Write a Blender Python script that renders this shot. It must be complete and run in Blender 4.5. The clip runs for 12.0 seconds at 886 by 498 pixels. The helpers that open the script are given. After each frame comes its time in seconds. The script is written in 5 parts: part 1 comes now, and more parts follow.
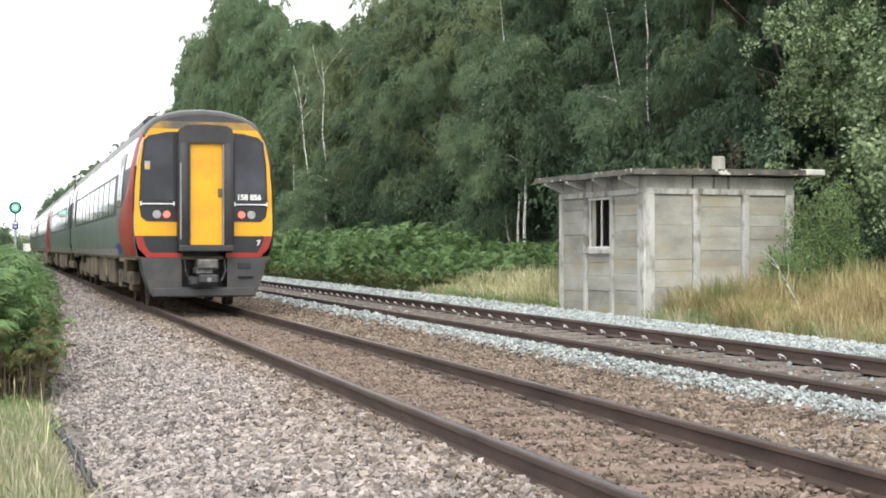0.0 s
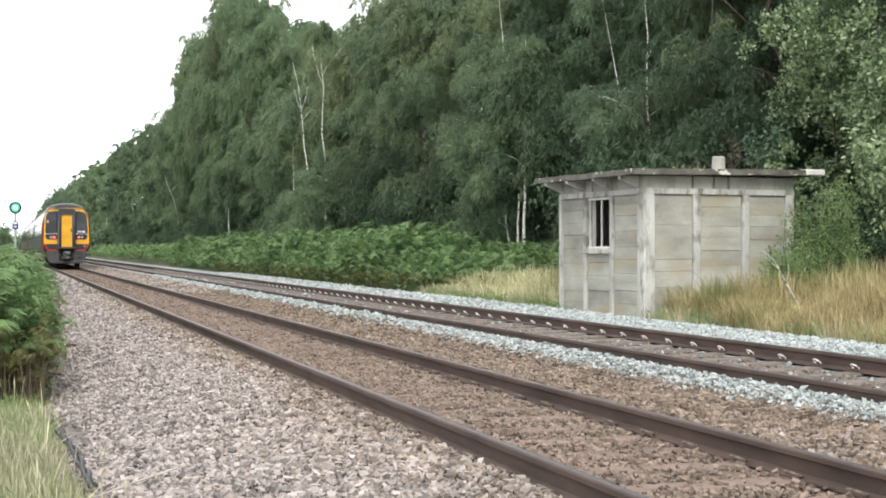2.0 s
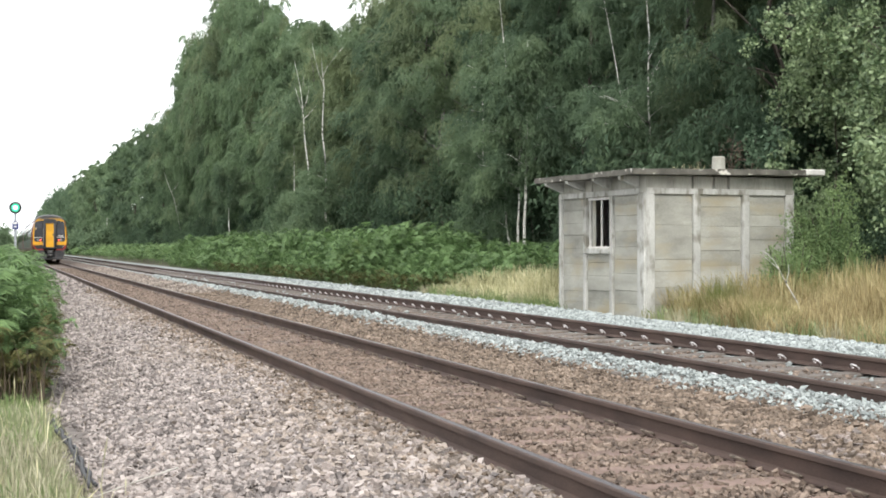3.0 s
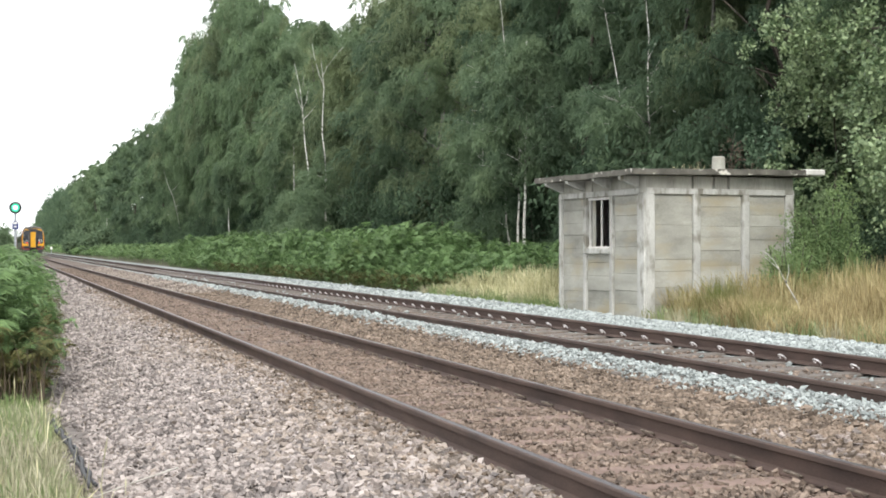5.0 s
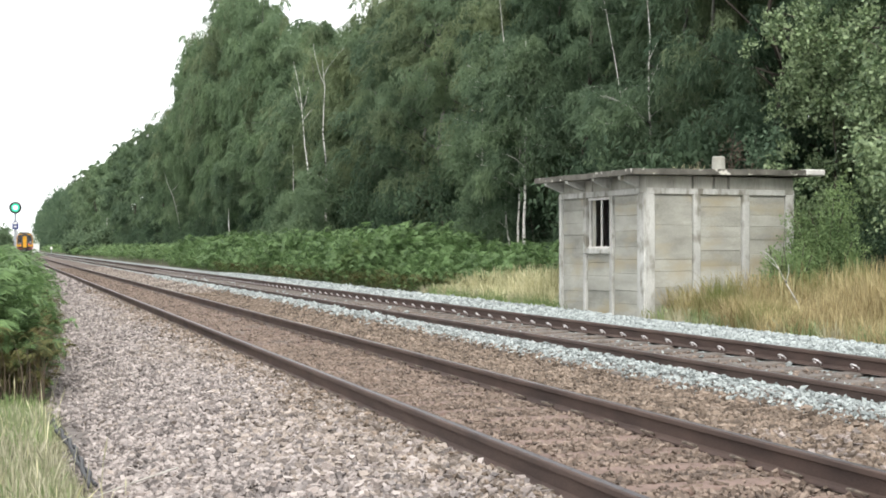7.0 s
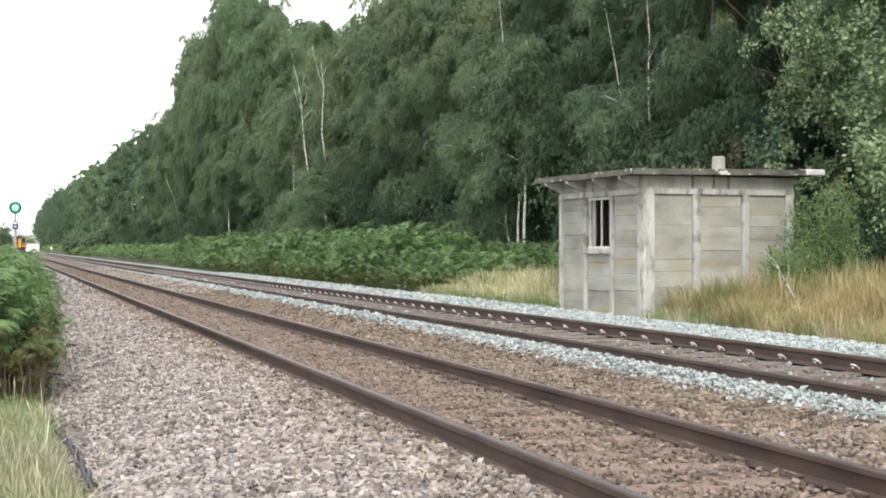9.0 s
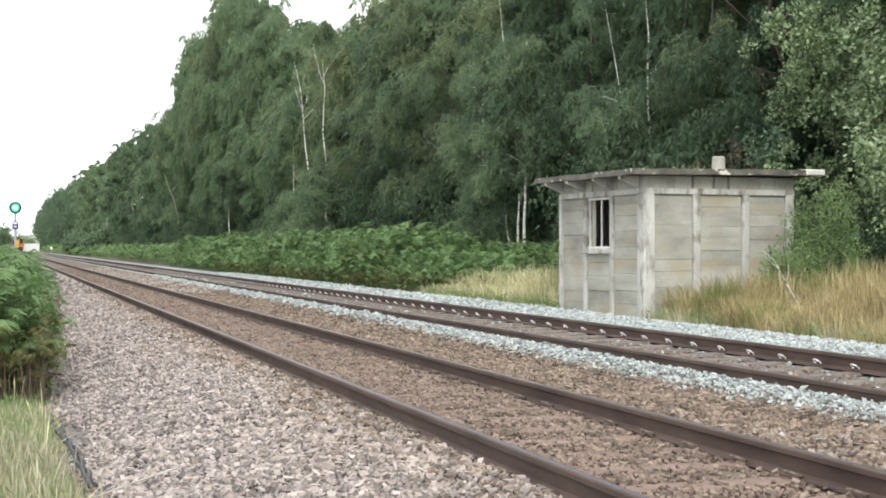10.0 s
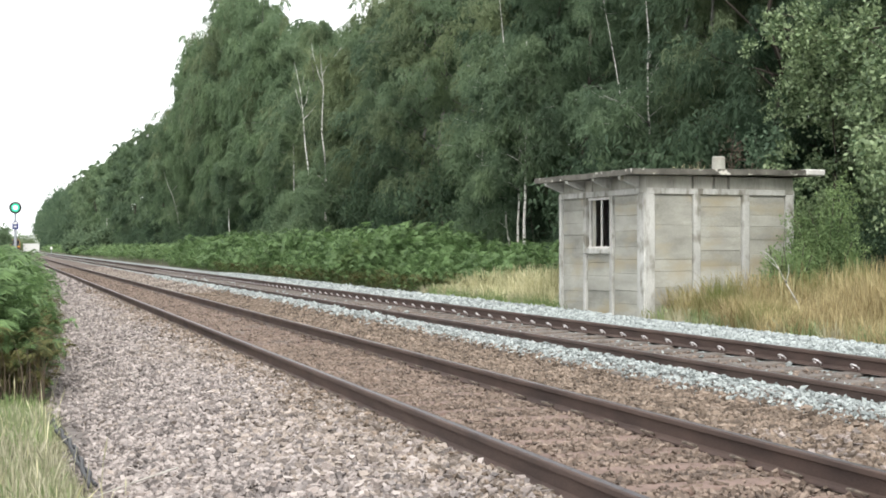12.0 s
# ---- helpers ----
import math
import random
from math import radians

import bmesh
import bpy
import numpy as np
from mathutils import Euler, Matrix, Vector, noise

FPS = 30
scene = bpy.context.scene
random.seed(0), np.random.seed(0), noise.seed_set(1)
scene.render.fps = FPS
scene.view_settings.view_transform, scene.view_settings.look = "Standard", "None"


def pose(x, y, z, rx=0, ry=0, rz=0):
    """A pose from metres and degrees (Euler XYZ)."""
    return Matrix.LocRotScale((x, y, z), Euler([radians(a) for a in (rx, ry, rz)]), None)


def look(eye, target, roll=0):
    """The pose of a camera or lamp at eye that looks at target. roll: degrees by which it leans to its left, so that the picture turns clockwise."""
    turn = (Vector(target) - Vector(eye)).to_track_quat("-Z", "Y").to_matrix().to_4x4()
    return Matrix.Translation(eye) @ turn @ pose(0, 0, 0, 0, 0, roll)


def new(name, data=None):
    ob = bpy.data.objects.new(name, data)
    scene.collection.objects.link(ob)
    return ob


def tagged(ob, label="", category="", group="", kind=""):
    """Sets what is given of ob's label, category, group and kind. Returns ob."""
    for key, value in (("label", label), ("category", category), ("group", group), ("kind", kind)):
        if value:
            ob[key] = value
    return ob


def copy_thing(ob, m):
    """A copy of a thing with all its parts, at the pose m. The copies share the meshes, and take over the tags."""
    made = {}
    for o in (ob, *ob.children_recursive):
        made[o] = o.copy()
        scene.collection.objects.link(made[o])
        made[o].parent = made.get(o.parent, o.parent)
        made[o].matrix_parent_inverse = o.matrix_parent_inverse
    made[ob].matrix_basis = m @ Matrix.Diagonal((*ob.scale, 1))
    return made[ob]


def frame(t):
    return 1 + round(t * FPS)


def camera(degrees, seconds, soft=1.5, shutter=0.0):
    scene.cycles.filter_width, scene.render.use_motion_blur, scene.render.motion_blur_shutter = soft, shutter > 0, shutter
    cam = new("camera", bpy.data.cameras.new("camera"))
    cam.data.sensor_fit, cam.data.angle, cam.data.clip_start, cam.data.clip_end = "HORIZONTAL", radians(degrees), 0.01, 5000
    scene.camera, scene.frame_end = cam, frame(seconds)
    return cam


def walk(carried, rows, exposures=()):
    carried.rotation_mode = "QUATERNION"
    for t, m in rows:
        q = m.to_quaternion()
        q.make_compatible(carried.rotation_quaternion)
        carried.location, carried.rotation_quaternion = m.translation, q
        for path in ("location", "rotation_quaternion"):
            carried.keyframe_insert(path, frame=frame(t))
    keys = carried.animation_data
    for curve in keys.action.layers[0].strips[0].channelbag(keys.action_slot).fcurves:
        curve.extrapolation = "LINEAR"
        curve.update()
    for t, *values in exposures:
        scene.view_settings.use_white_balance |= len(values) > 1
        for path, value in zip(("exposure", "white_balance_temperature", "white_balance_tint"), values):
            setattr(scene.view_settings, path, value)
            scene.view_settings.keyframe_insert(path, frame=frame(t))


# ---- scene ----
# Camera: on a tripod in the cess, 3.57 m from the near track's centre line.
# World: y runs along the railway, x across it to the far track, z = 0 at the near rails' top.
cam = camera(35.79, 12.0, soft=1.8)
walk(cam, [(0.0, pose(-3.572, 0, 1.150, 89.95, 0, -17.826)), (12.0, pose(-3.572, 0, 1.150, 89.95, 0, -17.826))], exposures=[(0.0, 0.34), (12.0, 0.34)])

# World and sun: bright thin overcast, sun high behind the camera and to its left.
SUN_ELEVATION, SUN_AZIMUTH = 40, 194
world = bpy.data.worlds.new("sky")
scene.world = world
world.use_nodes = True
wn, wl = world.node_tree.nodes, world.node_tree.links
wn.clear()
sky = wn.new("ShaderNodeTexSky")
sky.sky_type, sky.sun_disc = "NISHITA", False
sky.sun_elevation, sky.sun_rotation = radians(SUN_ELEVATION), radians(SUN_AZIMUTH)
clear = wn.new("ShaderNodeBackground")
clear.inputs["Strength"].default_value = 0.12
cloud = wn.new("ShaderNodeBackground")
cloud.inputs["Color"].default_value = (0.97, 0.985, 1.0, 1)
cloud.inputs["Strength"].default_value = 1.5
veil = wn.new("ShaderNodeTexNoise")
veil.inputs["Scale"].default_value, veil.inputs["Detail"].default_value = 2.2, 5
cover = wn.new("ShaderNodeMapRange")
cover.inputs["From Min"].default_value, cover.inputs["From Max"].default_value = 0.28, 0.42
cover.inputs["To Min"].default_value, cover.inputs["To Max"].default_value = 0.45, 1.0
both = wn.new("ShaderNodeMixShader")
out = wn.new("ShaderNodeOutputWorld")
coord = wn.new("ShaderNodeTexCoord")
wl.new(coord.outputs["Generated"], veil.inputs["Vector"])
wl.new(veil.outputs["Fac"], cover.inputs["Value"])
wl.new(sky.outputs["Color"], clear.inputs["Color"])
wl.new(cover.outputs["Result"], both.inputs["Fac"])
wl.new(clear.outputs["Background"], both.inputs[1])
wl.new(cloud.outputs["Background"], both.inputs[2])
wl.new(both.outputs["Shader"], out.inputs["Surface"])

sun_light = bpy.data.lights.new("sun", "SUN")
sun_light.energy, sun_light.angle, sun_light.color = 1.8, radians(26), (1.0, 0.965, 0.90)
sun = new("sun", sun_light)
az, el = radians(SUN_AZIMUTH), radians(SUN_ELEVATION)
sun.matrix_world = look((40 * math.cos(el) * math.sin(az), 40 * math.cos(el) * math.cos(az), 40 * math.sin(el)), (0, 0, 0))

# ---- materials ----
def surface(name, dark, light, scale=8.0, rough=0.8, bump=0.3, metal=0.0, fine=120.0, stain=None, stain_scale=0.8, vary=0.0, island=0.0, stain_at=(0.5, 0.68), stretch=(1, 1, 1), thin=0.0, rel=0.01, spec=0.5, coat=0.0):
    """A principled material with colour varied at two scales, stains and fine relief."""
    m = bpy.data.materials.new(name)
    m.use_nodes = True
    n, l = m.node_tree.nodes, m.node_tree.links
    p, final = n["Principled BSDF"], n["Material Output"]
    tc = n.new("ShaderNodeTexCoord")
    mp = n.new("ShaderNodeMapping")
    mp.inputs["Scale"].default_value = stretch
    l.new(tc.outputs["Object"], mp.inputs["Vector"])
    big = n.new("ShaderNodeTexNoise")
    big.inputs["Scale"].default_value, big.inputs["Detail"].default_value = scale, 6
    small = n.new("ShaderNodeTexNoise")
    small.inputs["Scale"].default_value, small.inputs["Detail"].default_value = fine, 4
    for t in (big, small):
        l.new(mp.outputs["Vector"], t.inputs["Vector"])
    add = n.new("ShaderNodeMath")
    add.operation = "MULTIPLY_ADD"
    add.inputs[1].default_value = 0.45
    l.new(small.outputs["Fac"], add.inputs[0])
    l.new(big.outputs["Fac"], add.inputs[2])
    value = add.outputs[0]
    for amount, kind in ((vary, "o"), (island, "i")):
        if amount:
            src = n.new("ShaderNodeObjectInfo" if kind == "o" else "ShaderNodeNewGeometry")
            mix = n.new("ShaderNodeMath")
            mix.operation = "MULTIPLY_ADD"
            mix.inputs[1].default_value = amount
            l.new(src.outputs["Random" if kind == "o" else "Random Per Island"], mix.inputs[0])
            l.new(value, mix.inputs[2])
            shift = n.new("ShaderNodeMath")
            shift.operation = "SUBTRACT"
            shift.inputs[1].default_value = amount / 2
            l.new(mix.outputs[0], shift.inputs[0])
            value = shift.outputs[0]
    ramp = n.new("ShaderNodeValToRGB")
    ramp.color_ramp.elements[0].position, ramp.color_ramp.elements[1].position = 0.45, 1.0
    ramp.color_ramp.elements[0].color, ramp.color_ramp.elements[1].color = (*dark, 1), (*light, 1)
    l.new(value, ramp.inputs["Fac"])
    colour = ramp.outputs["Color"]
    if stain:
        sn = n.new("ShaderNodeTexNoise")
        sn.inputs["Scale"].default_value, sn.inputs["Detail"].default_value = stain_scale, 8
        l.new(mp.outputs["Vector"], sn.inputs["Vector"])
        r = n.new("ShaderNodeMapRange")
        r.inputs["From Min"].default_value, r.inputs["From Max"].default_value = stain_at
        l.new(sn.outputs["Fac"], r.inputs["Value"])
        mx = n.new("ShaderNodeMix")
        mx.data_type = "RGBA"
        mx.inputs[7].default_value = (*stain, 1)
        l.new(r.outputs["Result"], mx.inputs["Factor"])
        l.new(colour, mx.inputs[6])
        colour = mx.outputs[2]
    l.new(colour, p.inputs["Base Color"])
    p.inputs["Roughness"].default_value, p.inputs["Metallic"].default_value = rough, metal
    p.inputs["Specular IOR Level"].default_value = spec
    p.inputs["Coat Weight"].default_value = coat
    if bump:
        b = n.new("ShaderNodeBump")
        b.inputs["Strength"].default_value, b.inputs["Distance"].default_value = bump, rel
        l.new(add.outputs[0], b.inputs["Height"])
        l.new(b.outputs["Normal"], p.inputs["Normal"])
    if thin:
        tr = n.new("ShaderNodeBsdfTranslucent")
        l.new(colour, tr.inputs["Color"])
        ms = n.new("ShaderNodeMixShader")
        ms.inputs["Fac"].default_value = thin
        l.new(p.outputs[0], ms.inputs[1])
        l.new(tr.outputs[0], ms.inputs[2])
        l.new(ms.outputs[0], final.inputs["Surface"])
    return m


def lamp_glow(name, colour, strength):
    m = bpy.data.materials.new(name)
    m.use_nodes = True
    p = m.node_tree.nodes["Principled BSDF"]
    p.inputs["Base Color"].default_value = (*colour, 1)
    p.inputs["Emission Color"].default_value = (*colour, 1)
    p.inputs["Emission Strength"].default_value = strength
    return m


M_GROUND = surface("leaf_litter_soil", (0.035, 0.03, 0.02), (0.11, 0.09, 0.055), 1.5, 0.95, 0.6, stain=(0.06, 0.075, 0.03), stain_scale=0.4)
# Kept dark, which paints in the shade of the gaps between stones.
M_BED_PINK = surface("pinkish_ballast_bed", (0.095, 0.083, 0.077), (0.27, 0.238, 0.217), 9, 0.95, 1.0, fine=38, rel=0.03)
M_BED_GREY = surface("dusty_grey_bed", (0.075, 0.063, 0.055), (0.19, 0.163, 0.143), 9, 0.95, 1.0, fine=38, rel=0.02)
M_BED = surface("ballast_bed", (0.075, 0.057, 0.047), (0.21, 0.163, 0.135), 9, 0.95, 1.0, fine=38, rel=0.03)
M_BED_PALE = surface("pale_ballast_bed", (0.15, 0.165, 0.16), (0.38, 0.41, 0.40), 9, 0.9, 1.0, fine=38, rel=0.03)
M_STONE = surface("pinkish_granite", (0.115, 0.10, 0.095), (0.475, 0.418, 0.39), 5, 0.85, 0.4, fine=90, island=0.52)
M_STONE_LOOSE = surface("loose_granite", (0.13, 0.11, 0.10), (0.42, 0.36, 0.33), 5, 0.85, 0.4, fine=90, vary=0.5)
M_STONE_TAN = surface("dusty_tan_stone", (0.125, 0.102, 0.086), (0.43, 0.367, 0.32), 5, 0.88, 0.4, fine=90, island=0.45)
M_STONE_RUST = surface("rust_dusted_stone", (0.07, 0.052, 0.039), (0.308, 0.24, 0.186), 5, 0.9, 0.4, fine=90, island=0.45)
M_STONE_BED = surface("dust_caked_stone", (0.078, 0.058, 0.046), (0.30, 0.232, 0.186), 5, 0.92, 0.4, fine=90, island=0.42)
M_STONE_PALE = surface("pale_limestone", (0.195, 0.218, 0.214), (0.47, 0.51, 0.502), 5, 0.8, 0.4, fine=90, island=0.45)
M_RAIL_SIDE = surface("rusty_rail_steel", (0.046, 0.03, 0.026), (0.12, 0.079, 0.064), 6, 0.75, 0.2, metal=0.2, stretch=(1, 0.3, 1))
M_RAIL_TOP = surface("worn_rail_steel", (0.085, 0.077, 0.083), (0.17, 0.157, 0.168), 4, 0.42, 0.05, metal=0.8, stretch=(1, 0.1, 1))
M_SLEEPER = surface("dusty_sleeper", (0.125, 0.083, 0.067), (0.245, 0.172, 0.142), 6, 0.9, 0.4, vary=0.3)
M_SLEEPER_PALE = surface("grey_concrete_sleeper", (0.085, 0.072, 0.063), (0.18, 0.156, 0.137), 6, 0.9, 0.4, vary=0.2)
M_CLIP = surface("galvanised_clip", (0.5, 0.47, 0.47), (0.75, 0.72, 0.73), 30, 0.4, 0.1, metal=0.3)
M_CLIP_RUST = surface("rusty_clip", (0.07, 0.058, 0.045), (0.22, 0.18, 0.145), 30, 0.8, 0.2)
# Blue is raised a little in these leaf colours to paint in haze.
M_LEAF = surface("birch_leaves", (0.094, 0.144, 0.093), (0.23, 0.313, 0.184), 0.5, 0.7, 0, fine=3.0, island=0.12, vary=0.3, thin=0.5, stain=(0.22, 0.275, 0.14), stain_scale=0.3, stain_at=(0.5, 0.8), spec=0.12)
M_LEAF_OLIVE = surface("olive_birch_leaves", (0.106, 0.148, 0.09), (0.255, 0.315, 0.182), 0.5, 0.7, 0, fine=3.0, island=0.16, vary=0.3, thin=0.5, stain=(0.24, 0.277, 0.136), stain_scale=0.3, stain_at=(0.5, 0.8), spec=0.12)
# Darker copy of M_LEAF: the wood's shade is put into its colour.
M_LEAF_WOOD_SHADE = surface("shade_painted_wood_leaves", (0.066, 0.108, 0.071), (0.165, 0.237, 0.139), 0.4, 0.7, 0, fine=3.0, island=0.12, vary=0.3, thin=0.5, spec=0.12)
# Lighter copy of M_LEAF: sunlight on the tall trees is put into its colour.
M_LEAF_SUNLIT = surface("sunlit_birch_leaves", (0.097, 0.15, 0.09), (0.238, 0.33, 0.186), 0.5, 0.7, 0, fine=3.0, island=0.14, vary=0.25, thin=0.5, spec=0.15)
# The understorey's shade is put into this darker leaf colour.
M_LEAF_SHADE = surface("shade_painted_leaves", (0.042, 0.074, 0.048), (0.12, 0.182, 0.104), 0.6, 0.65, 0, fine=3.0, island=0.25, vary=0.25, thin=0.4, spec=0.2)
# Pale leaf backs, and highlights painted in by the wide leaf-to-leaf spread.
M_LEAF_BRIGHT = surface("poplar_leaves", (0.09, 0.143, 0.068), (0.37, 0.468, 0.262), 0.9, 0.5, 0, fine=4.0, island=0.7, thin=0.3, spec=0.4)
M_FERN = surface("bracken_fronds", (0.075, 0.13, 0.052), (0.27, 0.41, 0.175), 0.8, 0.6, 0, fine=5.0, island=0.5, thin=0.42, stain=(0.12, 0.13, 0.03), stain_scale=0.5, stain_at=(0.6, 0.85), spec=0.25)
M_SHRUB = surface("shrub_leaves", (0.115, 0.18, 0.078), (0.31, 0.42, 0.19), 0.9, 0.6, 0, fine=5.0, island=0.3, thin=0.4, spec=0.2)
M_FERN_OLD = surface("yellowing_bracken", (0.055, 0.066, 0.024), (0.2, 0.19, 0.075), 1.2, 0.7, 0, fine=5.0, island=0.6, thin=0.3, stain=(0.15, 0.09, 0.045), stain_scale=1.5, stain_at=(0.55, 0.72), spec=0.2)
M_STRAW = surface("dry_grass", (0.19, 0.145, 0.068), (0.66, 0.56, 0.32), 0.9, 0.8, 0, fine=6, island=0.5, thin=0.3, stain=(0.17, 0.2, 0.065), stain_scale=0.7, stain_at=(0.54, 0.70), spec=0.2)
M_STRAW_PALE = surface("bleached_grass", (0.36, 0.35, 0.185), (0.83, 0.785, 0.52), 0.9, 0.8, 0, fine=6, island=0.5, thin=0.3, spec=0.2)
M_STRAW_DULL = surface("dull_dry_grass", (0.22, 0.215, 0.135), (0.58, 0.555, 0.405), 0.9, 0.8, 0, fine=6, island=0.5, thin=0.3, spec=0.2)
M_GRASS_FRESH = surface("fresh_grass", (0.10, 0.155, 0.055), (0.31, 0.41, 0.17), 1.2, 0.7, 0, fine=6, island=0.4, thin=0.3, spec=0.2)
M_GRASS = surface("green_grass", (0.11, 0.16, 0.06), (0.34, 0.41, 0.2), 1.2, 0.7, 0, fine=6, island=0.5, thin=0.3, stain=(0.45, 0.42, 0.29), stain_scale=1.3, stain_at=(0.47, 0.61), spec=0.25)
M_PINE = surface("young_pine_needles", (0.10, 0.16, 0.105), (0.25, 0.36, 0.23), 0.9, 0.7, 0, fine=5.0, island=0.4, thin=0.3, spec=0.15)
M_TWIG = surface("bleached_twig", (0.30, 0.28, 0.25), (0.62, 0.59, 0.54), 8, 0.85, 0.3, stain=(0.16, 0.14, 0.12), stain_scale=5, stain_at=(0.55, 0.7))
M_BARK_WHITE = surface("white_birch_bark", (0.42, 0.41, 0.38), (0.75, 0.74, 0.70), 3, 0.8, 0.3, stretch=(1, 1, 2.5), stain=(0.05, 0.045, 0.04), stain_scale=4, stain_at=(0.53, 0.62))
M_DEAD = surface("dead_brown_leaves", (0.055, 0.041, 0.03), (0.17, 0.128, 0.092), 2, 0.8, 0, fine=5, island=0.5, thin=0.2)
M_BARK = surface("dark_bark", (0.035, 0.03, 0.024), (0.12, 0.10, 0.08), 4, 0.9, 0.6, stretch=(1, 1, 0.3))
M_BARK_GREY = surface("grey_birch_bark", (0.10, 0.095, 0.085), (0.42, 0.41, 0.38), 3, 0.85, 0.4, stretch=(1, 1, 2.0), stain=(0.04, 0.036, 0.03), stain_scale=3, stain_at=(0.45, 0.6))
M_CONCRETE = surface("weathered_concrete_panel", (0.21, 0.209, 0.181), (0.47, 0.464, 0.412), 1.6, 0.92, 0.5, fine=45, vary=0.2, stain=(0.36, 0.315, 0.215), stain_scale=1.3, stain_at=(0.5, 0.72), stretch=(0.7, 0.7, 2.0))
M_CONCRETE_POST = surface("pale_concrete_post", (0.32, 0.318, 0.295), (0.66, 0.66, 0.625), 2.5, 0.9, 0.35, fine=60, stain=(0.22, 0.21, 0.175), stain_scale=5, stain_at=(0.5, 0.66), stretch=(1, 1, 0.5))
M_BEAM = surface("streaked_concrete_beam", (0.22, 0.218, 0.185), (0.5, 0.49, 0.435), 2.5, 0.9, 0.35, fine=60, stain=(0.10, 0.095, 0.08), stain_scale=6.0, stain_at=(0.63, 0.72), stretch=(1, 1, 0.12))
M_BEAM_DARK = surface("dark_streaked_concrete", (0.10, 0.098, 0.085), (0.36, 0.35, 0.31), 2.5, 0.9, 0.35, fine=60, stain=(0.03, 0.03, 0.027), stain_scale=3.5, stain_at=(0.46, 0.6), stretch=(1.6, 1, 0.1))
M_CONCRETE_ROOF = surface("lichen_concrete_slab", (0.055, 0.052, 0.044), (0.17, 0.162, 0.138), 4, 0.95, 0.5, fine=60, stain=(0.6, 0.58, 0.52), stain_scale=5.0, stain_at=(0.6, 0.66))
M_DARK = surface("dark_interior", (0.01, 0.01, 0.01), (0.035, 0.033, 0.03), 3, 0.9, 0.1)
M_FRAME_WHITE = surface("flaking_white_paint", (0.5, 0.49, 0.46), (0.78, 0.77, 0.74), 5, 0.6, 0.2)
M_HOSE = surface("black_rubber_hose", (0.015, 0.015, 0.018), (0.06, 0.06, 0.065), 10, 0.6, 0.3)
M_GALV = surface("galvanised_steel", (0.36, 0.38, 0.42), (0.55, 0.57, 0.62), 6, 0.5, 0.1, metal=0.4)
M_BLACK = surface("black_paint", (0.012, 0.012, 0.013), (0.03, 0.03, 0.032), 6, 0.5, 0.1)
M_WHITE = surface("white_paint", (0.68, 0.68, 0.66), (0.82, 0.82, 0.8), 5, 0.5, 0.1)
M_BLUE = surface("blue_sign", (0.03, 0.045, 0.16), (0.06, 0.08, 0.24), 5, 0.5, 0.1)
M_GREEN_LAMP = lamp_glow("green_signal_light", (0.03, 0.42, 0.24), 1.0)
M_GREEN_CORE = lamp_glow("bright_green_core", (0.5, 1.0, 0.85), 1.4)


# ---- mesh helpers ----
def mesh_np(name, verts, faces, mats, mat_index=None, smooth=False):
    """A mesh from arrays: verts (n, 3), faces (m, k) all of one size."""
    verts, faces = np.asarray(verts, float), np.asarray(faces, int)
    me = bpy.data.meshes.new(name)
    k = faces.shape[1]
    me.vertices.add(len(verts))
    me.vertices.foreach_set("co", verts.ravel())
    me.loops.add(faces.size)
    me.loops.foreach_set("vertex_index", faces.ravel())
    me.polygons.add(len(faces))
    me.polygons.foreach_set("loop_start", np.arange(0, faces.size, k))
    if mat_index is not None:
        me.polygons.foreach_set("material_index", np.asarray(mat_index, int))
    me.polygons.foreach_set("use_smooth", np.full(len(faces), smooth))
    for m in mats:
        me.materials.append(m)
    me.update(calc_edges=True)
    return me


def part(name, bm, material, parent=None, label="", smooth=False):
    """One mesh object from a bmesh, under a thing or a part."""
    me = bpy.data.meshes.new(name)
    if smooth:
        for f in bm.faces:
            f.smooth = True
    bm.normal_update()
    bm.to_mesh(me)
    bm.free()
    me.materials.append(material)
    ob = new(name, me)
    ob.parent = parent
    return tagged(ob, label)


def box(bm, x0, x1, y0, y1, z0, z1, bevel=0.0):
    g = bmesh.ops.create_cube(bm, size=1.0)
    bmesh.ops.transform(bm, verts=g["verts"], matrix=Matrix.Translation(((x0 + x1) / 2, (y0 + y1) / 2, (z0 + z1) / 2)) @ Matrix.Diagonal((x1 - x0, y1 - y0, z1 - z0, 1)))
    if bevel:
        edges = list({e for v in g["verts"] for e in v.link_edges})
        bmesh.ops.bevel(bm, geom=edges, offset=bevel, segments=1, affect="EDGES")
    return bm


def boxes(*sizes, bevel=0.0):
    bm = bmesh.new()
    for s in sizes:
        box(bm, *s, bevel=bevel)
    return bm


